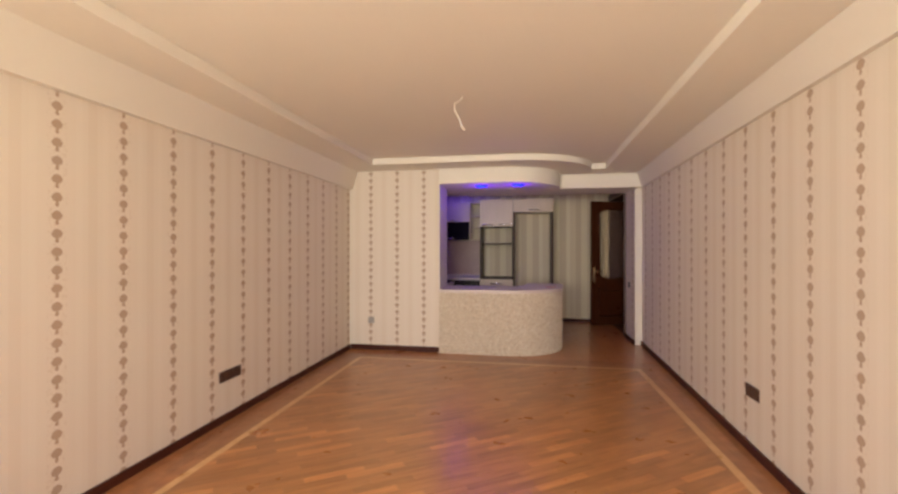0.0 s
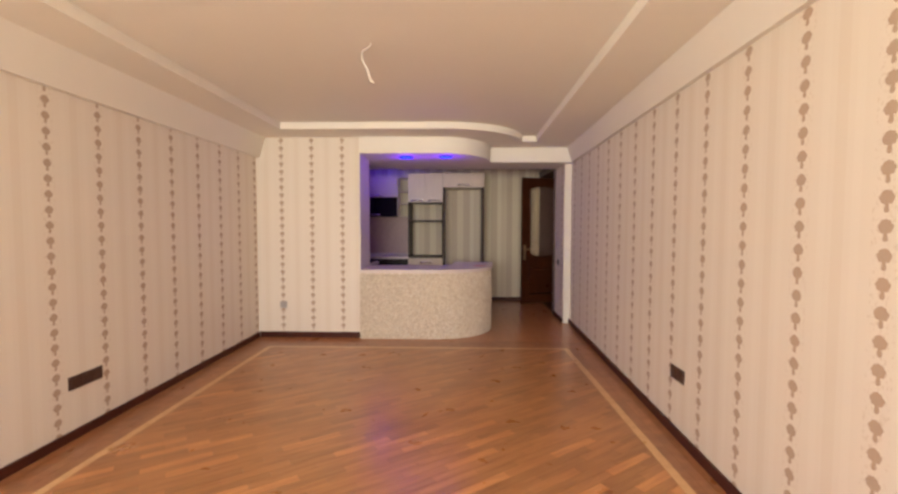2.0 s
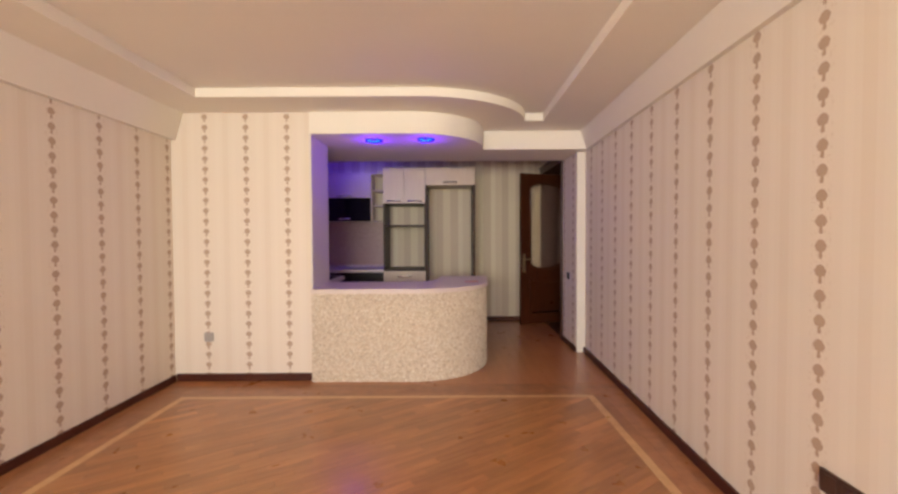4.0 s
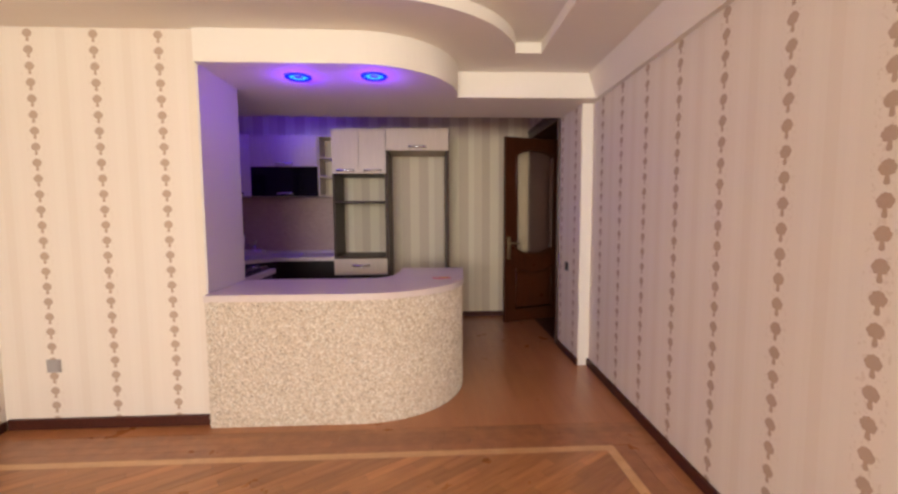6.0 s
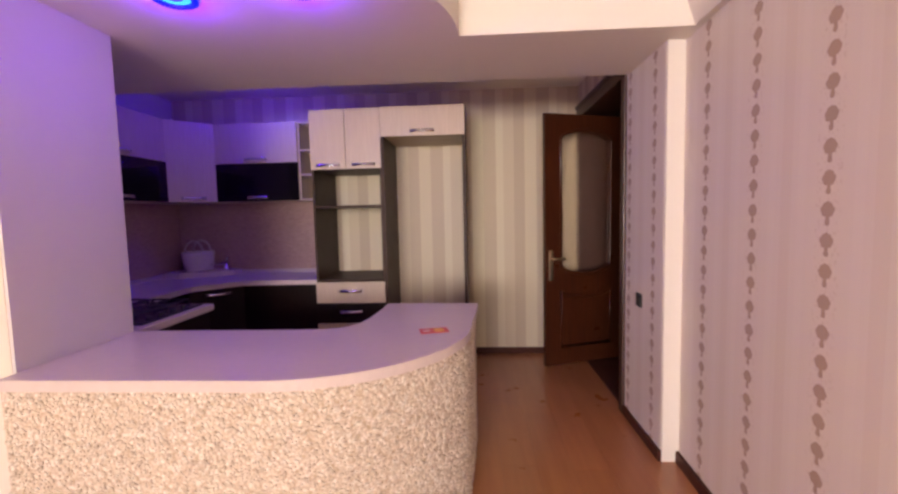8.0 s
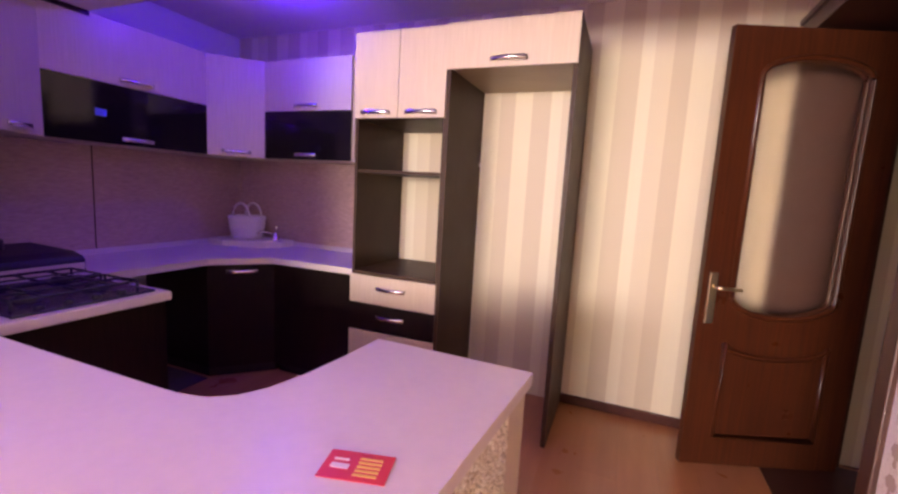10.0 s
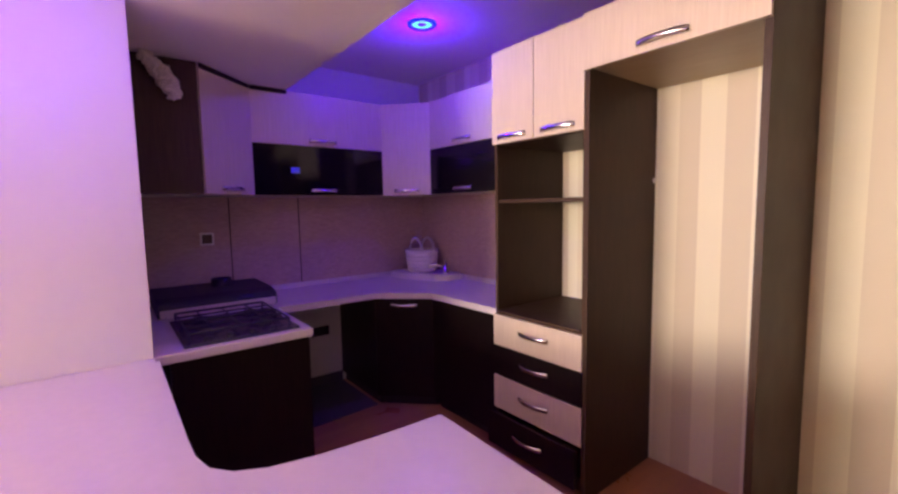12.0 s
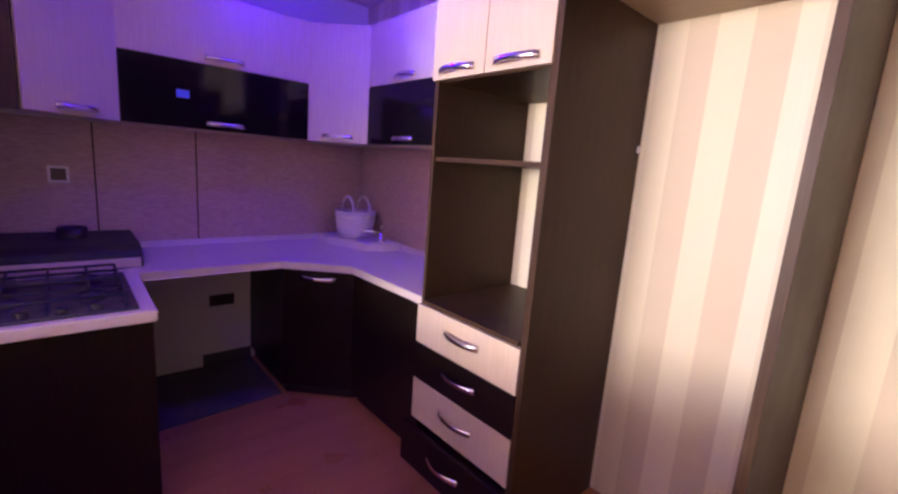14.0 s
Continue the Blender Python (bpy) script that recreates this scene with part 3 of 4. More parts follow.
downlight(-2.094, 0.235, Z_LOW)
downlight(-1.599, 0.203, Z_LOW)
_, kitchen_lamp = downlight(-2.76, 2.01, Z_KIT)
kitchen_lamp.data.energy = 8.5
kitchen_lamp.data.color = (0.055, 0.0, 1.0)

# bare cable where a chandelier will hang
tube("ceiling_cable", [(-1.98, -2.47, Z_TRAY), (-1.985, -2.47, 2.47), (-2.03, -2.48, 2.44), (-2.03, -2.50, 2.38), (-1.99, -2.51, 2.31), (-1.975, -2.52, 2.25), (-1.95, -2.53, 2.23)], 0.006, M_WIRE)
tagged(bpy.data.objects["ceiling_cable"], "loose white cable hanging from the ceiling", "cable")


# ---------- sockets and switches ----------
def socket_plate(name, at, normal, gangs, mat, label, size=0.08, inner=None):
    """Plate on a wall; normal is 'x+', 'x-' or 'y-'."""
    root = base_at(name, *at)
    w = size * gangs
    bm = bmesh.new()
    add_box(bm, (-w / 2, -0.010, -size / 2), (w / 2, 0, size / 2), 0.003)
    pl = under(new("plate", mesh_of(bm, "plate", mat)), root)
    bm = bmesh.new()
    for k in range(gangs):
        cx = -w / 2 + size * (k + 0.5)
        add_box(bm, (cx - size * 0.36, -0.014, -size * 0.36), (cx + size * 0.36, -0.0095, size * 0.36), 0.002)
    ins = under(new("insert", mesh_of(bm, "insert", inner or mat)), root)
    turn = {'y-': 0, 'x+': 90, 'x-': -90}[normal]
    root.matrix_basis = pose(*at, 0, 0, turn)
    for c in root.children:
        c.matrix_parent_inverse = Matrix.Identity(4)
    return tagged(root, label, "socket")


socket_plate("wall_socket", (XL, -2.47, 0.36), 'x+', 3, M_BROWNPL, "dark brown triple socket on the wallpaper", 0.085)
socket_plate("wall_socket", (right_wall(-2.43), -2.43, 0.41), 'x-', 2, M_BROWNPL, "dark brown double socket on the wallpaper", 0.085)
socket_plate("wall_socket", (-3.565, YF, 0.40), 'y-', 1, M_GREYPL, "grey single socket on the wallpaper", 0.08)
socket_plate("light_switch", (XP, 1.215, 0.825), 'x-', 1, M_BLACK, "black light switch beside the doorway", 0.08)


# ---------- kitchen units ----------
def bow_handle(name, centre, along, out, parent, length=0.20):
    """Flat bow pull: along and out are unit vectors in plan."""
    c, a, o = Vector(centre), Vector((*along, 0)), Vector((*out, 0))
    bm = bmesh.new()
    n = 10
    quads = []
    for i in range(n + 1):
        s = -1 + 2 * i / n
        p = c + a * (s * length / 2) + o * (0.006 + 0.026 * (1 - s * s))
        h = 0.009 + 0.004 * abs(s)
        quads.append([bm.verts.new(p + Vector((0, 0, h)) - o * 0.003), bm.verts.new(p + Vector((0, 0, h)) + o * 0.003),
                      bm.verts.new(p - Vector((0, 0, h)) + o * 0.003), bm.verts.new(p - Vector((0, 0, h)) - o * 0.003)])
    for q, r in zip(quads, quads[1:]):
        for k in range(4):
            bm.faces.new((q[k], q[(k + 1) % 4], r[(k + 1) % 4], r[k])).smooth = k in (1, 3)
    bm.faces.new(quads[0]), bm.faces.new(quads[-1][::-1])
    for s in (-1, 1):
        p = c + a * (s * length * 0.46)
        add_tube(bm, [p, p + o * 0.012], 0.005, 6)
    return under(new(name, mesh_of(bm, name, M_CHROME)), parent)


def front(name, p, q, z0, z1, out, mat, parent, thick=0.018, gap=0.002, handle=None):
    """A cabinet front between plan points p and q; out is the unit normal. handle: (share along, height) of the pull."""
    p, q, o = Vector(p), Vector(q), Vector(out)
    a = (q - p).normalized()
    p2, q2 = p + a * gap, q - a * gap
    pts = [tuple(p2), tuple(q2), tuple(q2 + o * thick), tuple(p2 + o * thick)]
    ob = prism(name, pts, z0 + gap, z1 - gap, mat, parent, 0.0015)
    if handle:
        c = p.lerp(q, handle[0]) + o * thick
        h = bow_handle("handle", (c.x, c.y, handle[1]), tuple(a), out, None)
        under(h, ob)
    return ob


S2 = math.sqrt(0.5)
YT = 2.14                      # plane of the tall units' fronts
TX0, TX1, TX2 = -2.30, -1.71, -1.018
Z_TALL = 2.245

# oven tower: open niches above four drawers
tower = base_at("oven_tower", (TX0 + TX1) / 2, 2.44, 0)
bm = bmesh.new()
add_box(bm, (TX0, YT + 0.02, 0.07), (TX0 + 0.018, YB - 0.003, Z_TALL), 0.001)
add_box(bm, (TX1 - 0.018, YT + 0.02, 0.07), (TX1 - 0.001, YB - 0.003, Z_TALL), 0.001)
for z in (0.07, 0.817, 1.44, 1.755, Z_TALL - 0.018):
    add_box(bm, (TX0 + 0.018, YT + (0.006 if z == 0.817 else 0.03), z), (TX1 - 0.018, YB - 0.004, z + 0.018), 0.001)
add_box(bm, (TX0 + 0.02, YT + 0.06, 0), (TX1 - 0.02, YT + 0.08, 0.07))
under(new("carcass", mesh_of(bm, "carcass", M_PANEL)), tower)
zs = [0.07, 0.265, 0.462, 0.635, 0.815]
for k, mt in enumerate((M_WENGE, M_CREAM, M_WENGE, M_CREAM)):
    ajar = 0.05 if k == 0 else 0.0
    front("drawer", (TX0, YT + 0.018 - ajar), (TX1, YT + 0.018 - ajar), zs[k], zs[k + 1], (0, -1), mt, tower, handle=(0.5, (zs[k] + zs[k + 1]) / 2 + 0.015))
mid = (TX0 + TX1) / 2
front("door", (TX0, YT + 0.018), (mid, YT + 0.018), 1.757, Z_TALL, (0, -1), M_CREAM, tower, handle=(0.5, 1.79))
front("door", (mid, YT + 0.018), (TX1, YT + 0.018), 1.757, Z_TALL, (0, -1), M_CREAM, tower, handle=(0.5, 1.79))
tagged(tower, "oven tower with empty niches, cream and dark drawers", "kitchen cabinet")

# surround for a fridge that is not there
fridge = base_at("fridge_surround", (TX1 + TX2) / 2, 2.44, 0)
box("panel", (TX1 + 0.001, YT + 0.002, 0), (TX1 + 0.024, YB - 0.003, Z_TALL), M_PANEL, fridge, 0.001)
box("panel", (TX2 - 0.025, YT + 0.002, 0), (TX2, YB - 0.003, Z_TALL), M_PANEL, fridge, 0.001)
for z in (2.015, Z_TALL - 0.018):
    box("shelf", (TX1 + 0.025, YT + 0.02, z), (TX2 - 0.026, YB - 0.003, z + 0.018), M_TAN, fridge, 0.001)
front("door", (TX1 + 0.002, YT + 0.0), (TX2 + 0.0, YT + 0.0), 2.005, Z_TALL, (0, -1), M_CREAM, fridge, handle=(0.5, 2.045))
box("clip", (TX1 + 0.024, YB - 0.03, 1.53), (TX1 + 0.032, YB - 0.012, 1.556), M_WHITEPL, fridge, 0.002)
tagged(fridge, "empty fridge surround with dark sides and cream flap", "kitchen cabinet")

# wall units
UB, US, UT = 1.52, 1.862, 2.2
XW, YN, YS = XL + 0.305, 2.445, 0.87


def wall_unit(name, a, b, back_a, back_b, out, parts, label, top=UT + 0.02, carcass=M_CREAM):
    """Box with fronts between plan points a and b, and its back on the wall between back_a and back_b."""
    root = base_at(name, (a[0] + b[0]) / 2, (a[1] + b[1]) / 2, UB)
    prism("body", [a, b, back_b, back_a], UB, top, carcass, root, 0.001)
    for z0, z1, mt, hz, nm in parts:
        front(nm, a, b, z0, z1, out, mt, root, handle=(0.5, hz))
    return tagged(root, label, "wall cabinet", "kitchen wall cabinets")


wall_unit("wall_cabinet", (XW, 1.205), (XW, 2.165), (XL + 0.002, 1.205), (XL + 0.002, 2.165), (1, 0),
          [(US, UT + 0.018, M_CREAM, US + 0.035, "flap"), (UB, US, M_GLOSSBLACK, UB + 0.035, "flap")], "wall cabinet with cream flap over glossy black flap")
nw = wall_unit("corner_cabinet", (XW, 2.167), (-3.29, YN), (XL + 0.002, 2.167), (-3.29, YB - 0.002), (S2, -S2),
               [(UB, UT + 0.018, M_CREAM, UB + 0.035, "door")], "diagonal corner wall cabinet with cream door")
wall_unit("wall_cabinet", (-3.288, YN), (-2.522, YN), (-3.288, YB - 0.002), (-2.522, YB - 0.002), (0, -1),
          [(US, UT + 0.018, M_CREAM, US + 0.035, "flap"), (UB, US, M_GLOSSBLACK, UB + 0.035, "flap")], "wall cabinet with cream flap over glossy black flap")
wall_unit("corner_cabinet", (-3.27, YS), (XW, 1.203), (-3.27, PIER_Y + 0.002), (XL + 0.002, 1.203), Vector((1.203 - YS, -3.27 - XW)).normalized(),
          [(UB, UT + 0.018, M_CREAM, UB + 0.035, "door")], "diagonal corner wall cabinet with cream door and dark side")
box("side_panel", (-3.269, PIER_Y + 0.003, UB - 0.002), (-3.251, YS + 0.002, UT + 0.018), M_PANEL, [o for o in bpy.data.objects if o.name.startswith("corner_cabinet")][-1], 0.001)
# little open shelves beside the tower
shelf = base_at("open_shelf", -2.36, 2.6, UB)
bm = bmesh.new()
for x in (-2.520, -2.318):
    add_box(bm, (x, YN, UB), (x + 0.016, YB - 0.003, UT + 0.02), 0.001)
for z in (UB, UB + 0.22, UB + 0.44, UT + 0.004):
    add_box(bm, (-2.504, YN + 0.001, z), (-2.318, YB - 0.003, z + 0.016), 0.001)
under(new("carcass", mesh_of(bm, "carcass", M_CREAM)), shelf)
tagged(shelf, "narrow open cream shelf between wall cabinets", "shelf")
# cornice strip
bm = bmesh.new()
for pts in ([(XW + 0.03, 1.21), (XW + 0.03, Y_LOWEND), (XW - 0.02, Y_LOWEND), (XW - 0.02, 1.21)],
            [(-3.25, YS + 0.02), (XW + 0.03, 1.205), (XW - 0.02, 1.205), (-3.29, YS + 0.0)]):
    add_prism(bm, pts, UT - 0.006, UT + 0.0185)
cornice = new("cornice", mesh_of(bm, "cornice", M_WENGE))
tagged(cornice, "dark cornice strip along the wall cabinets", "cornice")
# sticker on the black flap
tagged(box("sticker", (XW + 0.019, 1.45, 1.672), (XW + 0.0205, 1.51, 1.712), M_STICKER), "small pale blue sticker on the black flap", "sticker")

# base units
YH, XWF = 1.21, -3.21           # fronts of the hob run and of the left run
Z_TOP = Z_BAR
hob_unit = base_at("base_cabinet", -3.2, 0.9, 0)
box("body", (XL + 0.004, PIER_Y + 0.004, 0.08), (-2.672, YH - 0.03, Z_TOP - 0.04), M_WENGE, hob_unit, 0.001)
box("end_panel", (-2.67, PIER_Y + 0.056, 0.0), (-2.648, YH - 0.012, Z_TOP - 0.04), M_WENGE, hob_unit, 0.001)
front("door", (XL + 0.6, YH - 0.03), (-2.67, YH - 0.03), 0.08, Z_TOP - 0.045, (0, 1), M_WENGE, hob_unit, handle=(0.5, 0.73))
tagged(hob_unit, "dark wenge base cabinet under the hob", "kitchen cabinet")
corner = base_at("sink_cabinet", -3.4, 2.3, 0)
body_pts = [(-3.25, 1.90), (-2.955, 2.195), (-2.955, YB - 0.004), (XL + 0.004, YB - 0.004), (XL + 0.004, 1.90)]
prism("body", body_pts, 0.08, Z_TOP - 0.04, M_WENGE, corner, 0.001)
prism("plinth", [(-3.28, 1.93), (-2.985, 2.225), (-2.985, YB - 0.01), (XL + 0.01, YB - 0.01), (XL + 0.01, 1.93)], 0.0, 0.08, M_BLACK, corner)
front("door", (-3.25, 1.90), (-2.955, 2.195), 0.08, Z_TOP - 0.045, (S2, -S2), M_WENGE, corner, handle=(0.5, 0.745))
tagged(corner, "diagonal dark corner cabinet below the sink", "kitchen cabinet")
nb = base_at("base_cabinet", -2.6, 2.4, 0)
box("body", (-2.953, 2.195, 0.08), (TX0 - 0.003, YB - 0.004, Z_TOP - 0.04), M_WENGE, nb, 0.001)
box("plinth", (-2.953, 2.235, 0.0), (TX0 - 0.003, 2.26, 0.08), M_BLACK, nb)
front("door", (-2.953, 2.195), (TX0 - 0.003, 2.195), 0.08, Z_TOP - 0.045, (0, -1), M_WENGE, nb)
tagged(nb, "dark wenge base cabinet", "kitchen cabinet")
# worktop, one U-shaped run
wt = base_at("worktop", -3.4, 1.8, Z_TOP)
out = [(XL + 0.003, PIER_Y + 0.003), (PIER_X - 0.001, PIER_Y + 0.003), (PIER_X - 0.001, YH), (XWF, YH), (XWF, 1.87), (-2.94, 2.165), (TX0 - 0.003, 2.165), (TX0 - 0.003, YB - 0.003), (XL + 0.003, YB - 0.003)]
bm = bmesh.new()
add_prism(bm, out, Z_TOP - 0.04, Z_TOP)
bmesh.ops.bevel(bm, geom=list(bm.edges), offset=0.004, segments=2, affect='EDGES')
under(new("slab", mesh_of(bm, "slab", M_TOP)), wt)
bm = bmesh.new()
wedge = [(0.0, 0.0), (0.026, 0.0), (0.024, 0.006), (0.006, 0.030), (0.0, 0.030)]
for at in (lambda d, e: (XL + 0.011 + d, YH + 0.04 + e * (YB - YH - 0.052)), lambda d, e: (XL + 0.038 + e * (TX0 - XL - 0.043), YB - 0.011 - d)):
    rims = [[bm.verts.new((*at(d, e), Z_TOP + z)) for d, z in wedge] for e in (0, 1)]
    bm.faces.new(rims[0]), bm.faces.new(rims[1][::-1])
    for k in range(5):
        bm.faces.new((rims[0][k], rims[0][(k + 1) % 5], rims[1][(k + 1) % 5], rims[1][k]))
under(new("upstand", mesh_of(bm, "upstand", M_GLOSSTRIM)), wt)
tagged(wt, "pale laminate worktop running round the kitchen corner", "worktop")
# raised sink block in the corner, with its lid on
sink = base_at("kitchen_sink", -3.55, 2.5, Z_TOP)
block = [(-3.80, 2.35), (-3.62, 2.335), (-3.30, 2.45), (-3.24, 2.55), (-3.24, 2.70), (-3.80, 2.70)]
prism("block", block, Z_TOP + 0.0005, Z_TOP + 0.045, M_TOP, sink, 0.008)
prism("lid", [(-3.52 + 0.88 * (x + 3.52), 2.53 + 0.86 * (y - 2.53)) for x, y in block], Z_TOP + 0.046, Z_TOP + 0.052, M_TOP, sink, 0.002)
tagged(sink, "pale corner sink with a flat cover, raised above the worktop", "sink")
TX, TY, TZ = -3.34, 2.60, Z_TOP + 0.052
tap = base_at("tap", TX, TY, TZ)
lathe("foot", [(0.028, 0), (0.028, 0.008), (0.02, 0.012), (0.02, 0.055), (0.0005, 0.06)], (TX, TY, TZ), M_CHROME, tap, 16)
tube("spout", [(TX, TY, TZ + 0.035), (TX - 0.03, TY - 0.04, TZ + 0.06), (TX - 0.06, TY - 0.09, TZ + 0.065), (TX - 0.075, TY - 0.12, TZ + 0.05)], 0.011, M_CHROME, tap)
tube("lever", [(TX, TY, TZ + 0.055), (TX + 0.012, TY - 0.005, TZ + 0.085), (TX + 0.03, TY - 0.012, TZ + 0.115)], [0.013, 0.012, 0.010], M_CHROME, tap)
tagged(tap, "chrome mixer tap behind the sink", "tap")


def basket(x, y, z):
    root = base_at("basket", x, y, z)
    bm = bmesh.new()
    add_lathe(bm, [(0.0005, 0), (0.085, 0), (0.095, 0.01), (0.108, 0.08), (0.112, 0.14), (0.115, 0.15), (0.108, 0.15), (0.104, 0.08), (0.09, 0.015), (0.0005, 0.012)], (x, y, z), 28)
    under(new("body", mesh_of(bm, "body", M_WICKER)), root)
    bm = bmesh.new()
    for k in range(5):
        r = 0.098 + 0.0035 * k
        add_tube(bm, [(x + r * math.cos(a * math.pi / 12), y + r * math.sin(a * math.pi / 12), z + 0.02 + 0.028 * k) for a in range(25)], 0.0065, 6)
    under(new("weave", mesh_of(bm, "weave", M_WICKER)), root)
    for s in (-1, 1):
        pts = [(x + 0.07 * math.cos(a), y + s * 0.05, z + 0.145 + 0.085 * math.sin(a)) for a in [math.pi * i / 10 for i in range(11)]]
        tube("handle", pts, 0.008, M_WICKER, root, 6)
    root.scale = (1.22, 1.22, 1.22)
    return tagged(root, "small pale woven basket with two loop handles", "basket")


basket(-3.56, 2.52, Z_TOP + 0.0525)


# gas hob
def gas_hob(x0, y0, x1, y1, z):
    root = base_at("gas_hob", (x0 + x1) / 2, (y0 + y1) / 2, z)
    bm = bmesh.new()
    add_box(bm, (x0, y0, z), (x1, y1, z + 0.012), 0.005)
    under(new("plate", mesh_of(bm, "plate", M_HOBGLASS)), root)
    cx, cy = (x0 + x1 - 0.08) / 2, (y0 + y1) / 2
    for dx in (-0.13, 0.13):
        for dy in (-0.12, 0.12):
            lathe("burner", [(0.045, 0.012), (0.045, 0.022), (0.034, 0.024), (0.034, 0.032), (0.0005, 0.034)], (cx + dx, cy + dy, z), M_IRON, root, 16)
    for dx in (-0.13, 0.13):
        bm = bmesh.new()
        X0, X1, Y0, Y1 = cx + dx - 0.115, cx + dx + 0.115, y0 + 0.03, y1 - 0.03
        add_tube(bm, [(X0, Y0, z + 0.045), (X1, Y0, z + 0.045), (X1, Y1, z + 0.045), (X0, Y1, z + 0.045), (X0, Y0, z + 0.045)], 0.006, 6)
        for yy in (cy - 0.12, cy, cy + 0.12):
            add_tube(bm, [(X0, yy, z + 0.045), (X1, yy, z + 0.045)], 0.005, 6)
        add_tube(bm, [(cx + dx, Y0, z + 0.045), (cx + dx, Y1, z + 0.045)], 0.005, 6)
        for p in ((X0, Y0), (X1, Y0), (X1, Y1), (X0, Y1)):
            add_tube(bm, [(*p, z + 0.012), (*p, z + 0.045)], 0.006, 6)
        under(new("grate", mesh_of(bm, "grate", M_IRON)), root)
    for k in range(4):
        lathe("knob", [(0.017, 0.012), (0.017, 0.022), (0.013, 0.025), (0.0005, 0.025)], (x1 - 0.045, y0 + 0.10 + k * 0.095, z), M_BLACK, root, 14)
    return tagged(root, "gas hob with black iron grates on the worktop", "hob")


gas_hob(-3.22, 0.66, -2.66, 1.16, Z_TOP + 0.001)

# the extractor hood, taken down and left on the worktop against the left wall
hood = base_at("extractor_hood", -3.55, 0.93, Z_TOP)
bm = bmesh.new()
prof = [(-3.83, 0.0), (-3.33, 0.0), (-3.33, 0.062), (-3.345, 0.080), (-3.43, 0.098), (-3.83, 0.104)]
a = [bm.verts.new((x, 0.62, Z_TOP + 0.002 + z)) for x, z in prof]
b = [bm.verts.new((x, 1.25, Z_TOP + 0.002 + z)) for x, z in prof]
bm.faces.new(a), bm.faces.new(b[::-1])
for i in range(len(prof)):
    bm.faces.new((a[i], a[(i + 1) % len(prof)], b[(i + 1) % len(prof)], b[i]))
bmesh.ops.bevel(bm, geom=list(bm.edges), offset=0.004, segments=2, affect='EDGES')
under(new("housing", mesh_of(bm, "housing", M_IRON)), hood)
tagged(box("front_strip", (-3.331, 0.63, Z_TOP + 0.006), (-3.318, 1.24, Z_TOP + 0.050), M_HOODSTRIP, hood, 0.004), "pale front strip")
lathe("spigot", [(0.06, 0.0), (0.06, 0.05), (0.054, 0.05), (0.054, 0.0)], (-3.66, 1.0, Z_TOP + 0.104), M_BLACK, hood, 20)
tagged(hood, "dark extractor hood lying on the worktop", "extractor hood")

# foil duct left hanging by the cabinet side
bm = bmesh.new()
pts, rad = [], []
for i in range(46):
    s = i / 45
    pts.append((-3.205 + 0.008 * math.sin(s * 9), 0.63 + 0.10 * math.sin(s * 1.9) + 0.03 * s * s, 2.21 - 0.21 * s))
    rad.append((0.020 + 0.026 * math.sin(0.3 + s * 2.5)) * (1.0 if i % 2 else 0.86))
add_tube(bm, pts, rad, 16)
for v in bm.verts:
    v.co += 0.016 * noise.noise_vector(v.co * 38) + 0.006 * noise.noise_vector(v.co * 110)
    v.co.x = max(v.co.x, -3.249)
for f in bm.faces:
    f.smooth = False
tagged(new("exhaust_duct", mesh_of(bm, "exhaust_duct", M_FOIL)), "crumpled foil exhaust duct beside the cabinet", "duct")

setting(box("plaster_panel", (XL + 0.0005, YH - 0.02, 0.0), (XL + 0.012, 1.90, Z_TOP - 0.05), M_PIER), "bare pale plaster below the worktop")
# shade below the worktop, added as a dark floor sheet and wall-foot strip
setting(prism("floor_screed", [(XL + 0.013, YH - 0.03), (-3.225, YH - 0.03), (-3.262, 1.90), (XL + 0.013, 1.90)], 0.0005, 0.005, M_FLOORSHADE), "dark sheet painted as the floor's shade below the worktop")
setting(box("raw_wall_patch", (XL + 0.0125, 1.60, 0.005), (XL + 0.016, 1.899, 0.085), M_FLOORSHADE), "dark strip painted as shade at the foot of the plaster")
# splashback boards
for y in (1.108, 1.592):
    setting(box("splashback_joint", (XL + 0.0008, y, Z_TOP + 0.026), (XL + 0.0115, y + 0.008, UB - 0.004), M_PANEL), "dark joint strip between splashback boards")
for y0, y1 in ((PIER_Y + 0.004, 1.11), (1.114, 1.595), (1.60, YB - 0.004)):
    setting(box("splashback", (XL + 0.0005, y0, Z_TOP + 0.002), (XL + 0.010, y1, UB - 0.002), M_SPLASH, None, 0.001), "brown flecked splashback board")
setting(box("splashback", (XL + 0.011, YB - 0.010, Z_TOP + 0.002), (TX0 - 0.003, YB - 0.0005, UB - 0.002), M_SPLASH, None, 0.001), "brown flecked splashback board")
socket_plate("wall_socket", (XL + 0.011, 0.965, 1.235), 'x+', 1, M_WHITEPL, "white framed socket on the splashback", 0.085, M_BROWNPL)
socket_plate("wall_socket", (XL + 0.013, 1.72, 0.45), 'x+', 2, M_BLACK, "black double socket under the worktop", 0.075)

# ---------- floor pieces, last ----------
random.seed(7)


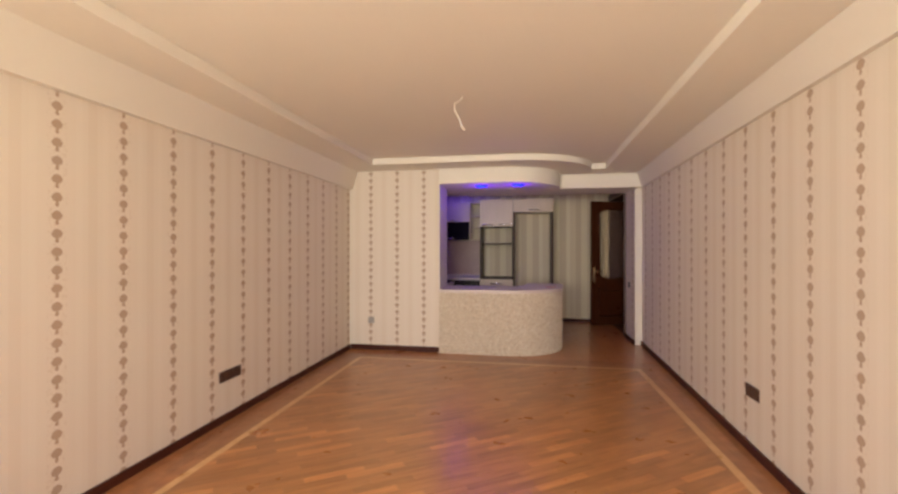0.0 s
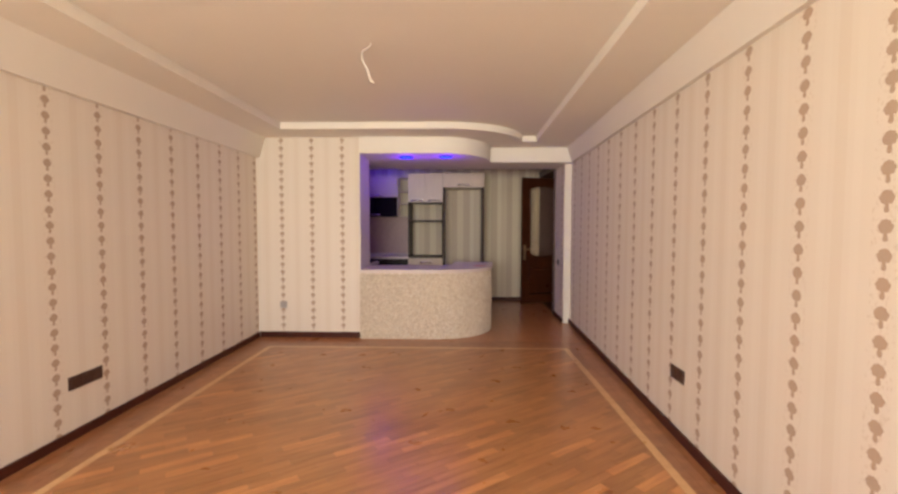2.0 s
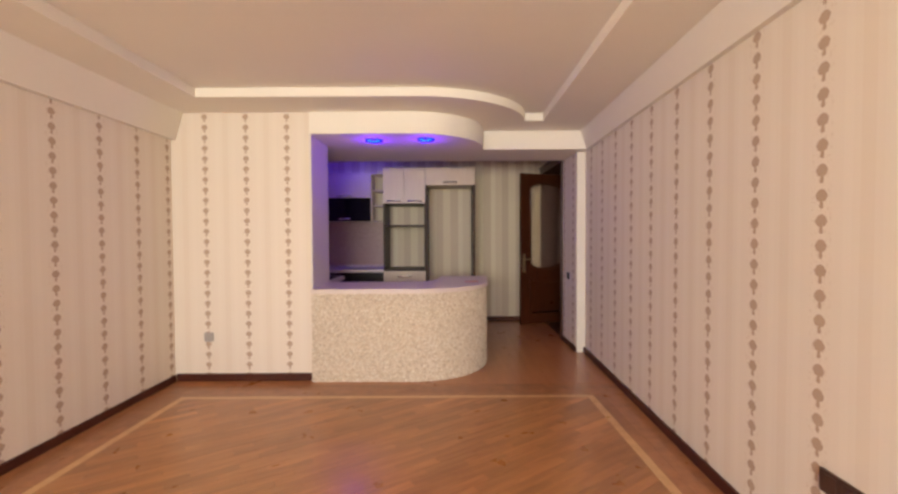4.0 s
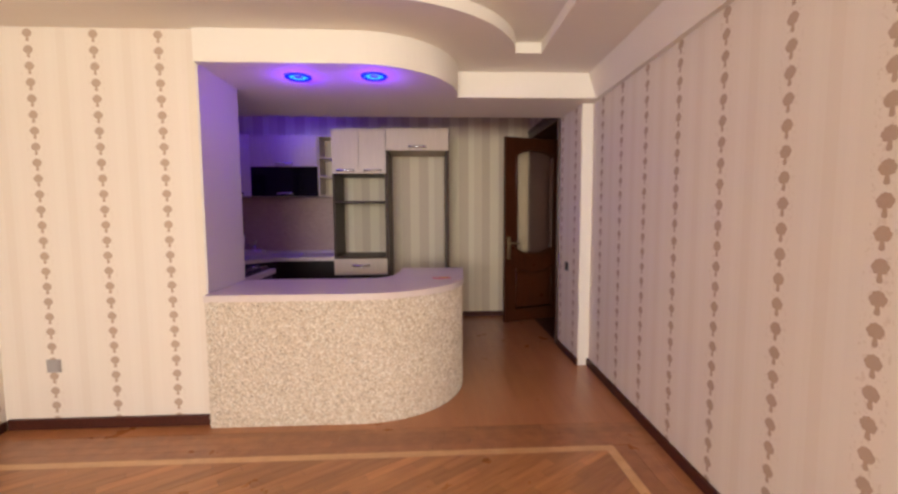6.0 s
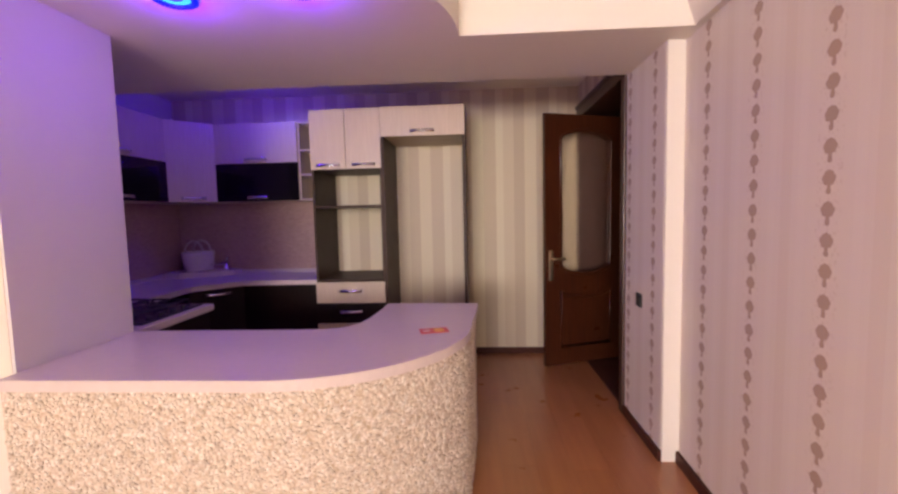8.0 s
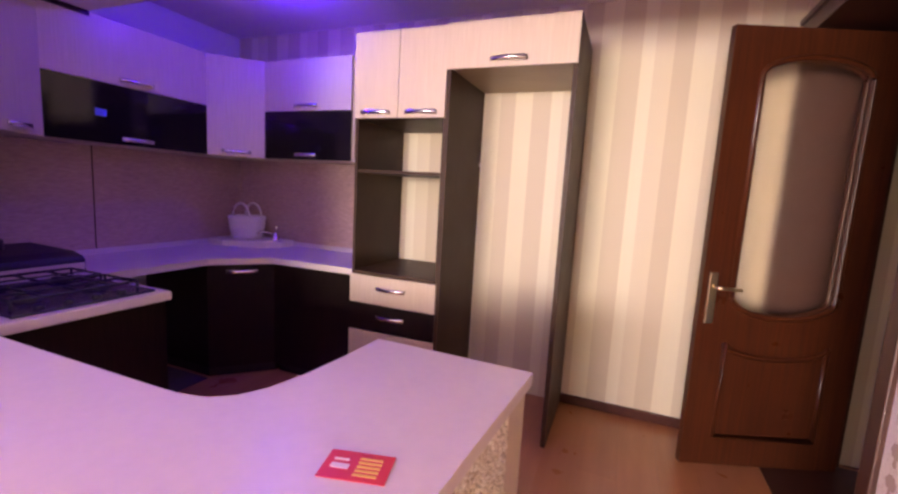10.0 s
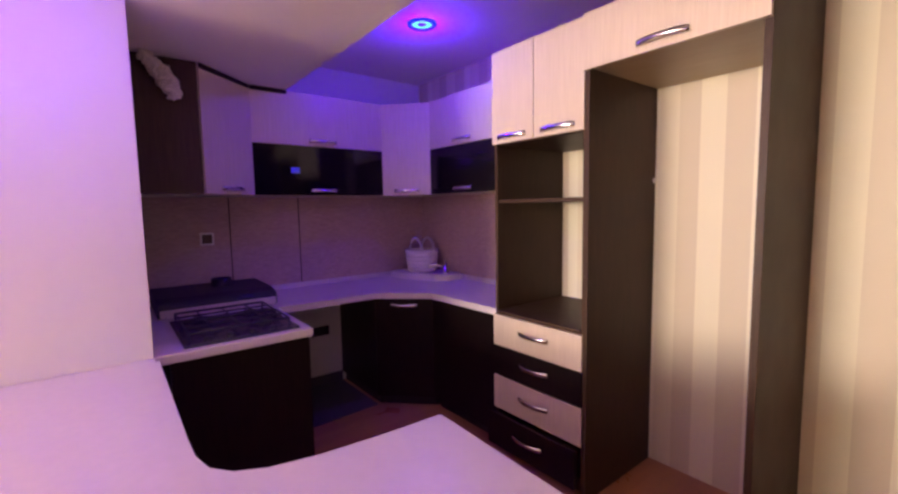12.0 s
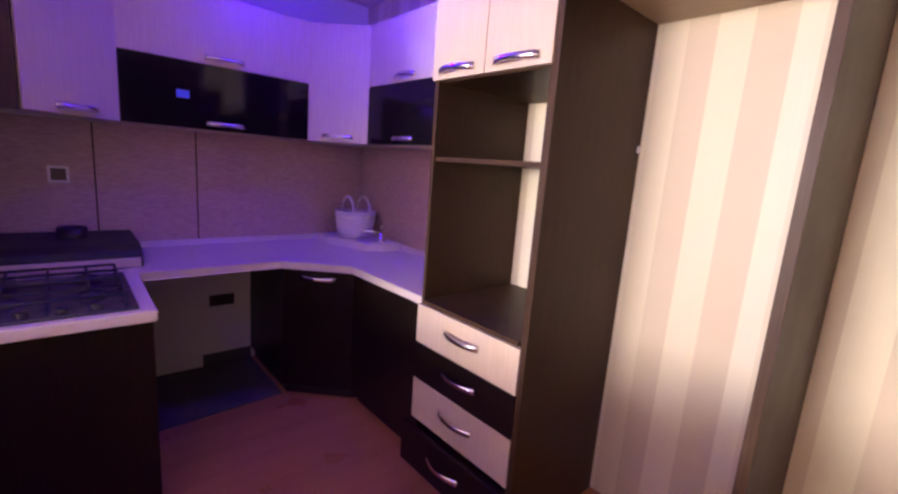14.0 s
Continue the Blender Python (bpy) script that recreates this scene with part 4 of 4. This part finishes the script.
def clip_poly(poly, a, b, c):
    """The part of a convex polygon where a*x + b*y <= c."""
    res = []
    for i in range(len(poly)):
        p, q = poly[i], poly[(i + 1) % len(poly)]
        dp, dq = a * p[0] + b * p[1] - c, a * q[0] + b * q[1] - c
        if dp <= 0:
            res.append(p)
        if dp * dq < 0:
            s = dp / (dp - dq)
            res.append((p[0] + s * (q[0] - p[0]), p[1] + s * (q[1] - p[1])))
    return res


living = bpy.data.objects["floor_living"]
BX0, BX1, BY0, BY1 = -3.53, -0.27, -7.2, -0.45    # field inside the light band


def strip_piece(poly, top=0.0, gap=0.0):
    bm = bmesh.new()
    add_prism(bm, poly, -0.004, top)
    return bm


stuff = bmesh.new()
nearest = 0
L, W = 0.36, 0.06
ang = radians(35)
du, dv = Vector((math.cos(ang), math.sin(ang))), Vector((-math.sin(ang), math.cos(ang)))
for j in range(-160, 160):
    for i in range(-30, 30):
        o = du * (i * L + (j % 3) * L / 3) + dv * (j * W) + Vector((-1.9, -3.3))
        if not (BX0 - 0.5 < o.x < BX1 + 0.5 and BY0 - 0.5 < o.y < BY1 + 0.5):
            continue
        g = 0.0006
        poly = [tuple(o + du * g + dv * g), tuple(o + du * (L - g) + dv * g), tuple(o + du * (L - g) + dv * (W - g)), tuple(o + du * g + dv * (W - g))]
        whole = all(BX0 < x < BX1 and BY0 < y < BY1 for x, y in poly)
        if not whole:
            for a, b, c in ((1, 0, BX1), (-1, 0, -BX0), (0, 1, BY1), (0, -1, -BY0)):
                poly = clip_poly(poly, a, b, c) if len(poly) > 2 else poly
            if len(poly) < 3:
                continue
        if whole and -2.3 < o.y < -0.7 and nearest < 300:
            if nearest == 0:
                bm = bmesh.new()
                add_prism(bm, [(x - o.x, y - o.y) for x, y in poly], -0.004, 0.0)
                shared = mesh_of(bm, "parquet_strip", M_PARQUET)
            ob = under(new("parquet_strip", shared), living)
            ob.matrix_basis = pose(o.x, o.y, random.uniform(-0.0003, 0.0003))
            nearest += 1
        else:
            add_prism(stuff, poly, -0.004, random.uniform(-0.0003, 0.0003), random.choice((0, 0, 1, 1, 1, 2, 2, 3)))
M_TONES = [wood("parquet_oak_tone", tuple(v * k for v in (0.51, 0.236, 0.085)), tuple(v * k for v in (0.335, 0.135, 0.047)), 0.30, (1.6, 15, 1), 0.5, 0, 0.25, 2, 35) for k in (0.84, 0.96, 1.05, 1.32)]
tagged(under(new("parquet_field", mesh_of(stuff, "parquet_field", M_TONES)), living), "oak parquet strips laid diagonally", "", "", "stuff")
# light band and dark margin
BW = 0.055
for nm, a, b in (("border_strip", (BX0 - BW, BY1 + 0.001), (BX1 + BW, BY1 + BW)), ("border_strip", (BX0 - BW, BY0), (BX0 - 0.001, BY1)), ("border_strip", (BX1 + 0.001, BY0), (BX1 + BW, BY1))):
    box(nm, (*a, -0.004), (*b, 0.0), M_PARQUET_LIGHT, living)
y = BY1 + BW + 0.001
while y < -0.14:
    y2 = min(y + 0.07, -0.131)
    x = XL + random.uniform(0, 0.4)
    xs = [XL] + [XL + random.uniform(0.2, 0.5) + k * 0.6 for k in range(6)] + [right_wall(-0.2)]
    for p, q in zip(xs, xs[1:]):
        box("margin_strip", (p + 0.001, y, -0.004), (q - 0.001, y2 - 0.001, 0.0), M_PARQUET_DARK, living)
    y = y2
for x0, x1 in ((XL, BX0 - BW), (BX1 + BW, None)):
    n = 4 if x1 is not None else 3
    for k in range(n):
        for m in range(11):
            ya, yb = YW + 0.72 * m + 0.17 * (k % 2), YW + 0.72 * (m + 1) + 0.17 * (k % 2)
            ya, yb = max(ya, YW), min(yb, BY1 + BW)
            if yb - ya < 0.05:
                continue
            if x1 is not None:
                w = (x1 - x0) / n
                box("margin_strip", (x0 + k * w + 0.001, ya + 0.001, -0.004), (x0 + (k + 1) * w - 0.001, yb - 0.001, 0.0), M_PARQUET_DARK, living)
            else:
                pts = []
                for yy in (ya + 0.001, yb - 0.001):
                    w = (right_wall(yy) - x0) / n
                    pts.append((x0 + k * w + 0.001, x0 + (k + 1) * w - 0.001, yy))
                prism("margin_strip", [(pts[0][0], pts[0][2]), (pts[0][1], pts[0][2]), (pts[1][1], pts[1][2]), (pts[1][0], pts[1][2])], -0.004, 0.0, M_PARQUET_DARK, living)
# laminate planks in kitchen and passage
kitchen = bpy.data.objects["floor_kitchen"]
pw, pl = 0.19, 1.2
k = 0
x = XL
while x < 0.6:
    x2 = min(x + pw, 0.6)
    y = -0.13 - random.uniform(0, 0.9)
    while y < YB:
        a, b = max(y, -0.129), min(y + pl, YB)
        if b - a > 0.02:
            ob = box("floor_plank", (x + 0.0003, a + 0.0003, -0.004), (x2 - 0.0003, b - 0.0003, 0.0), M_LAMINATE, kitchen)
        y += pl
    x = x2
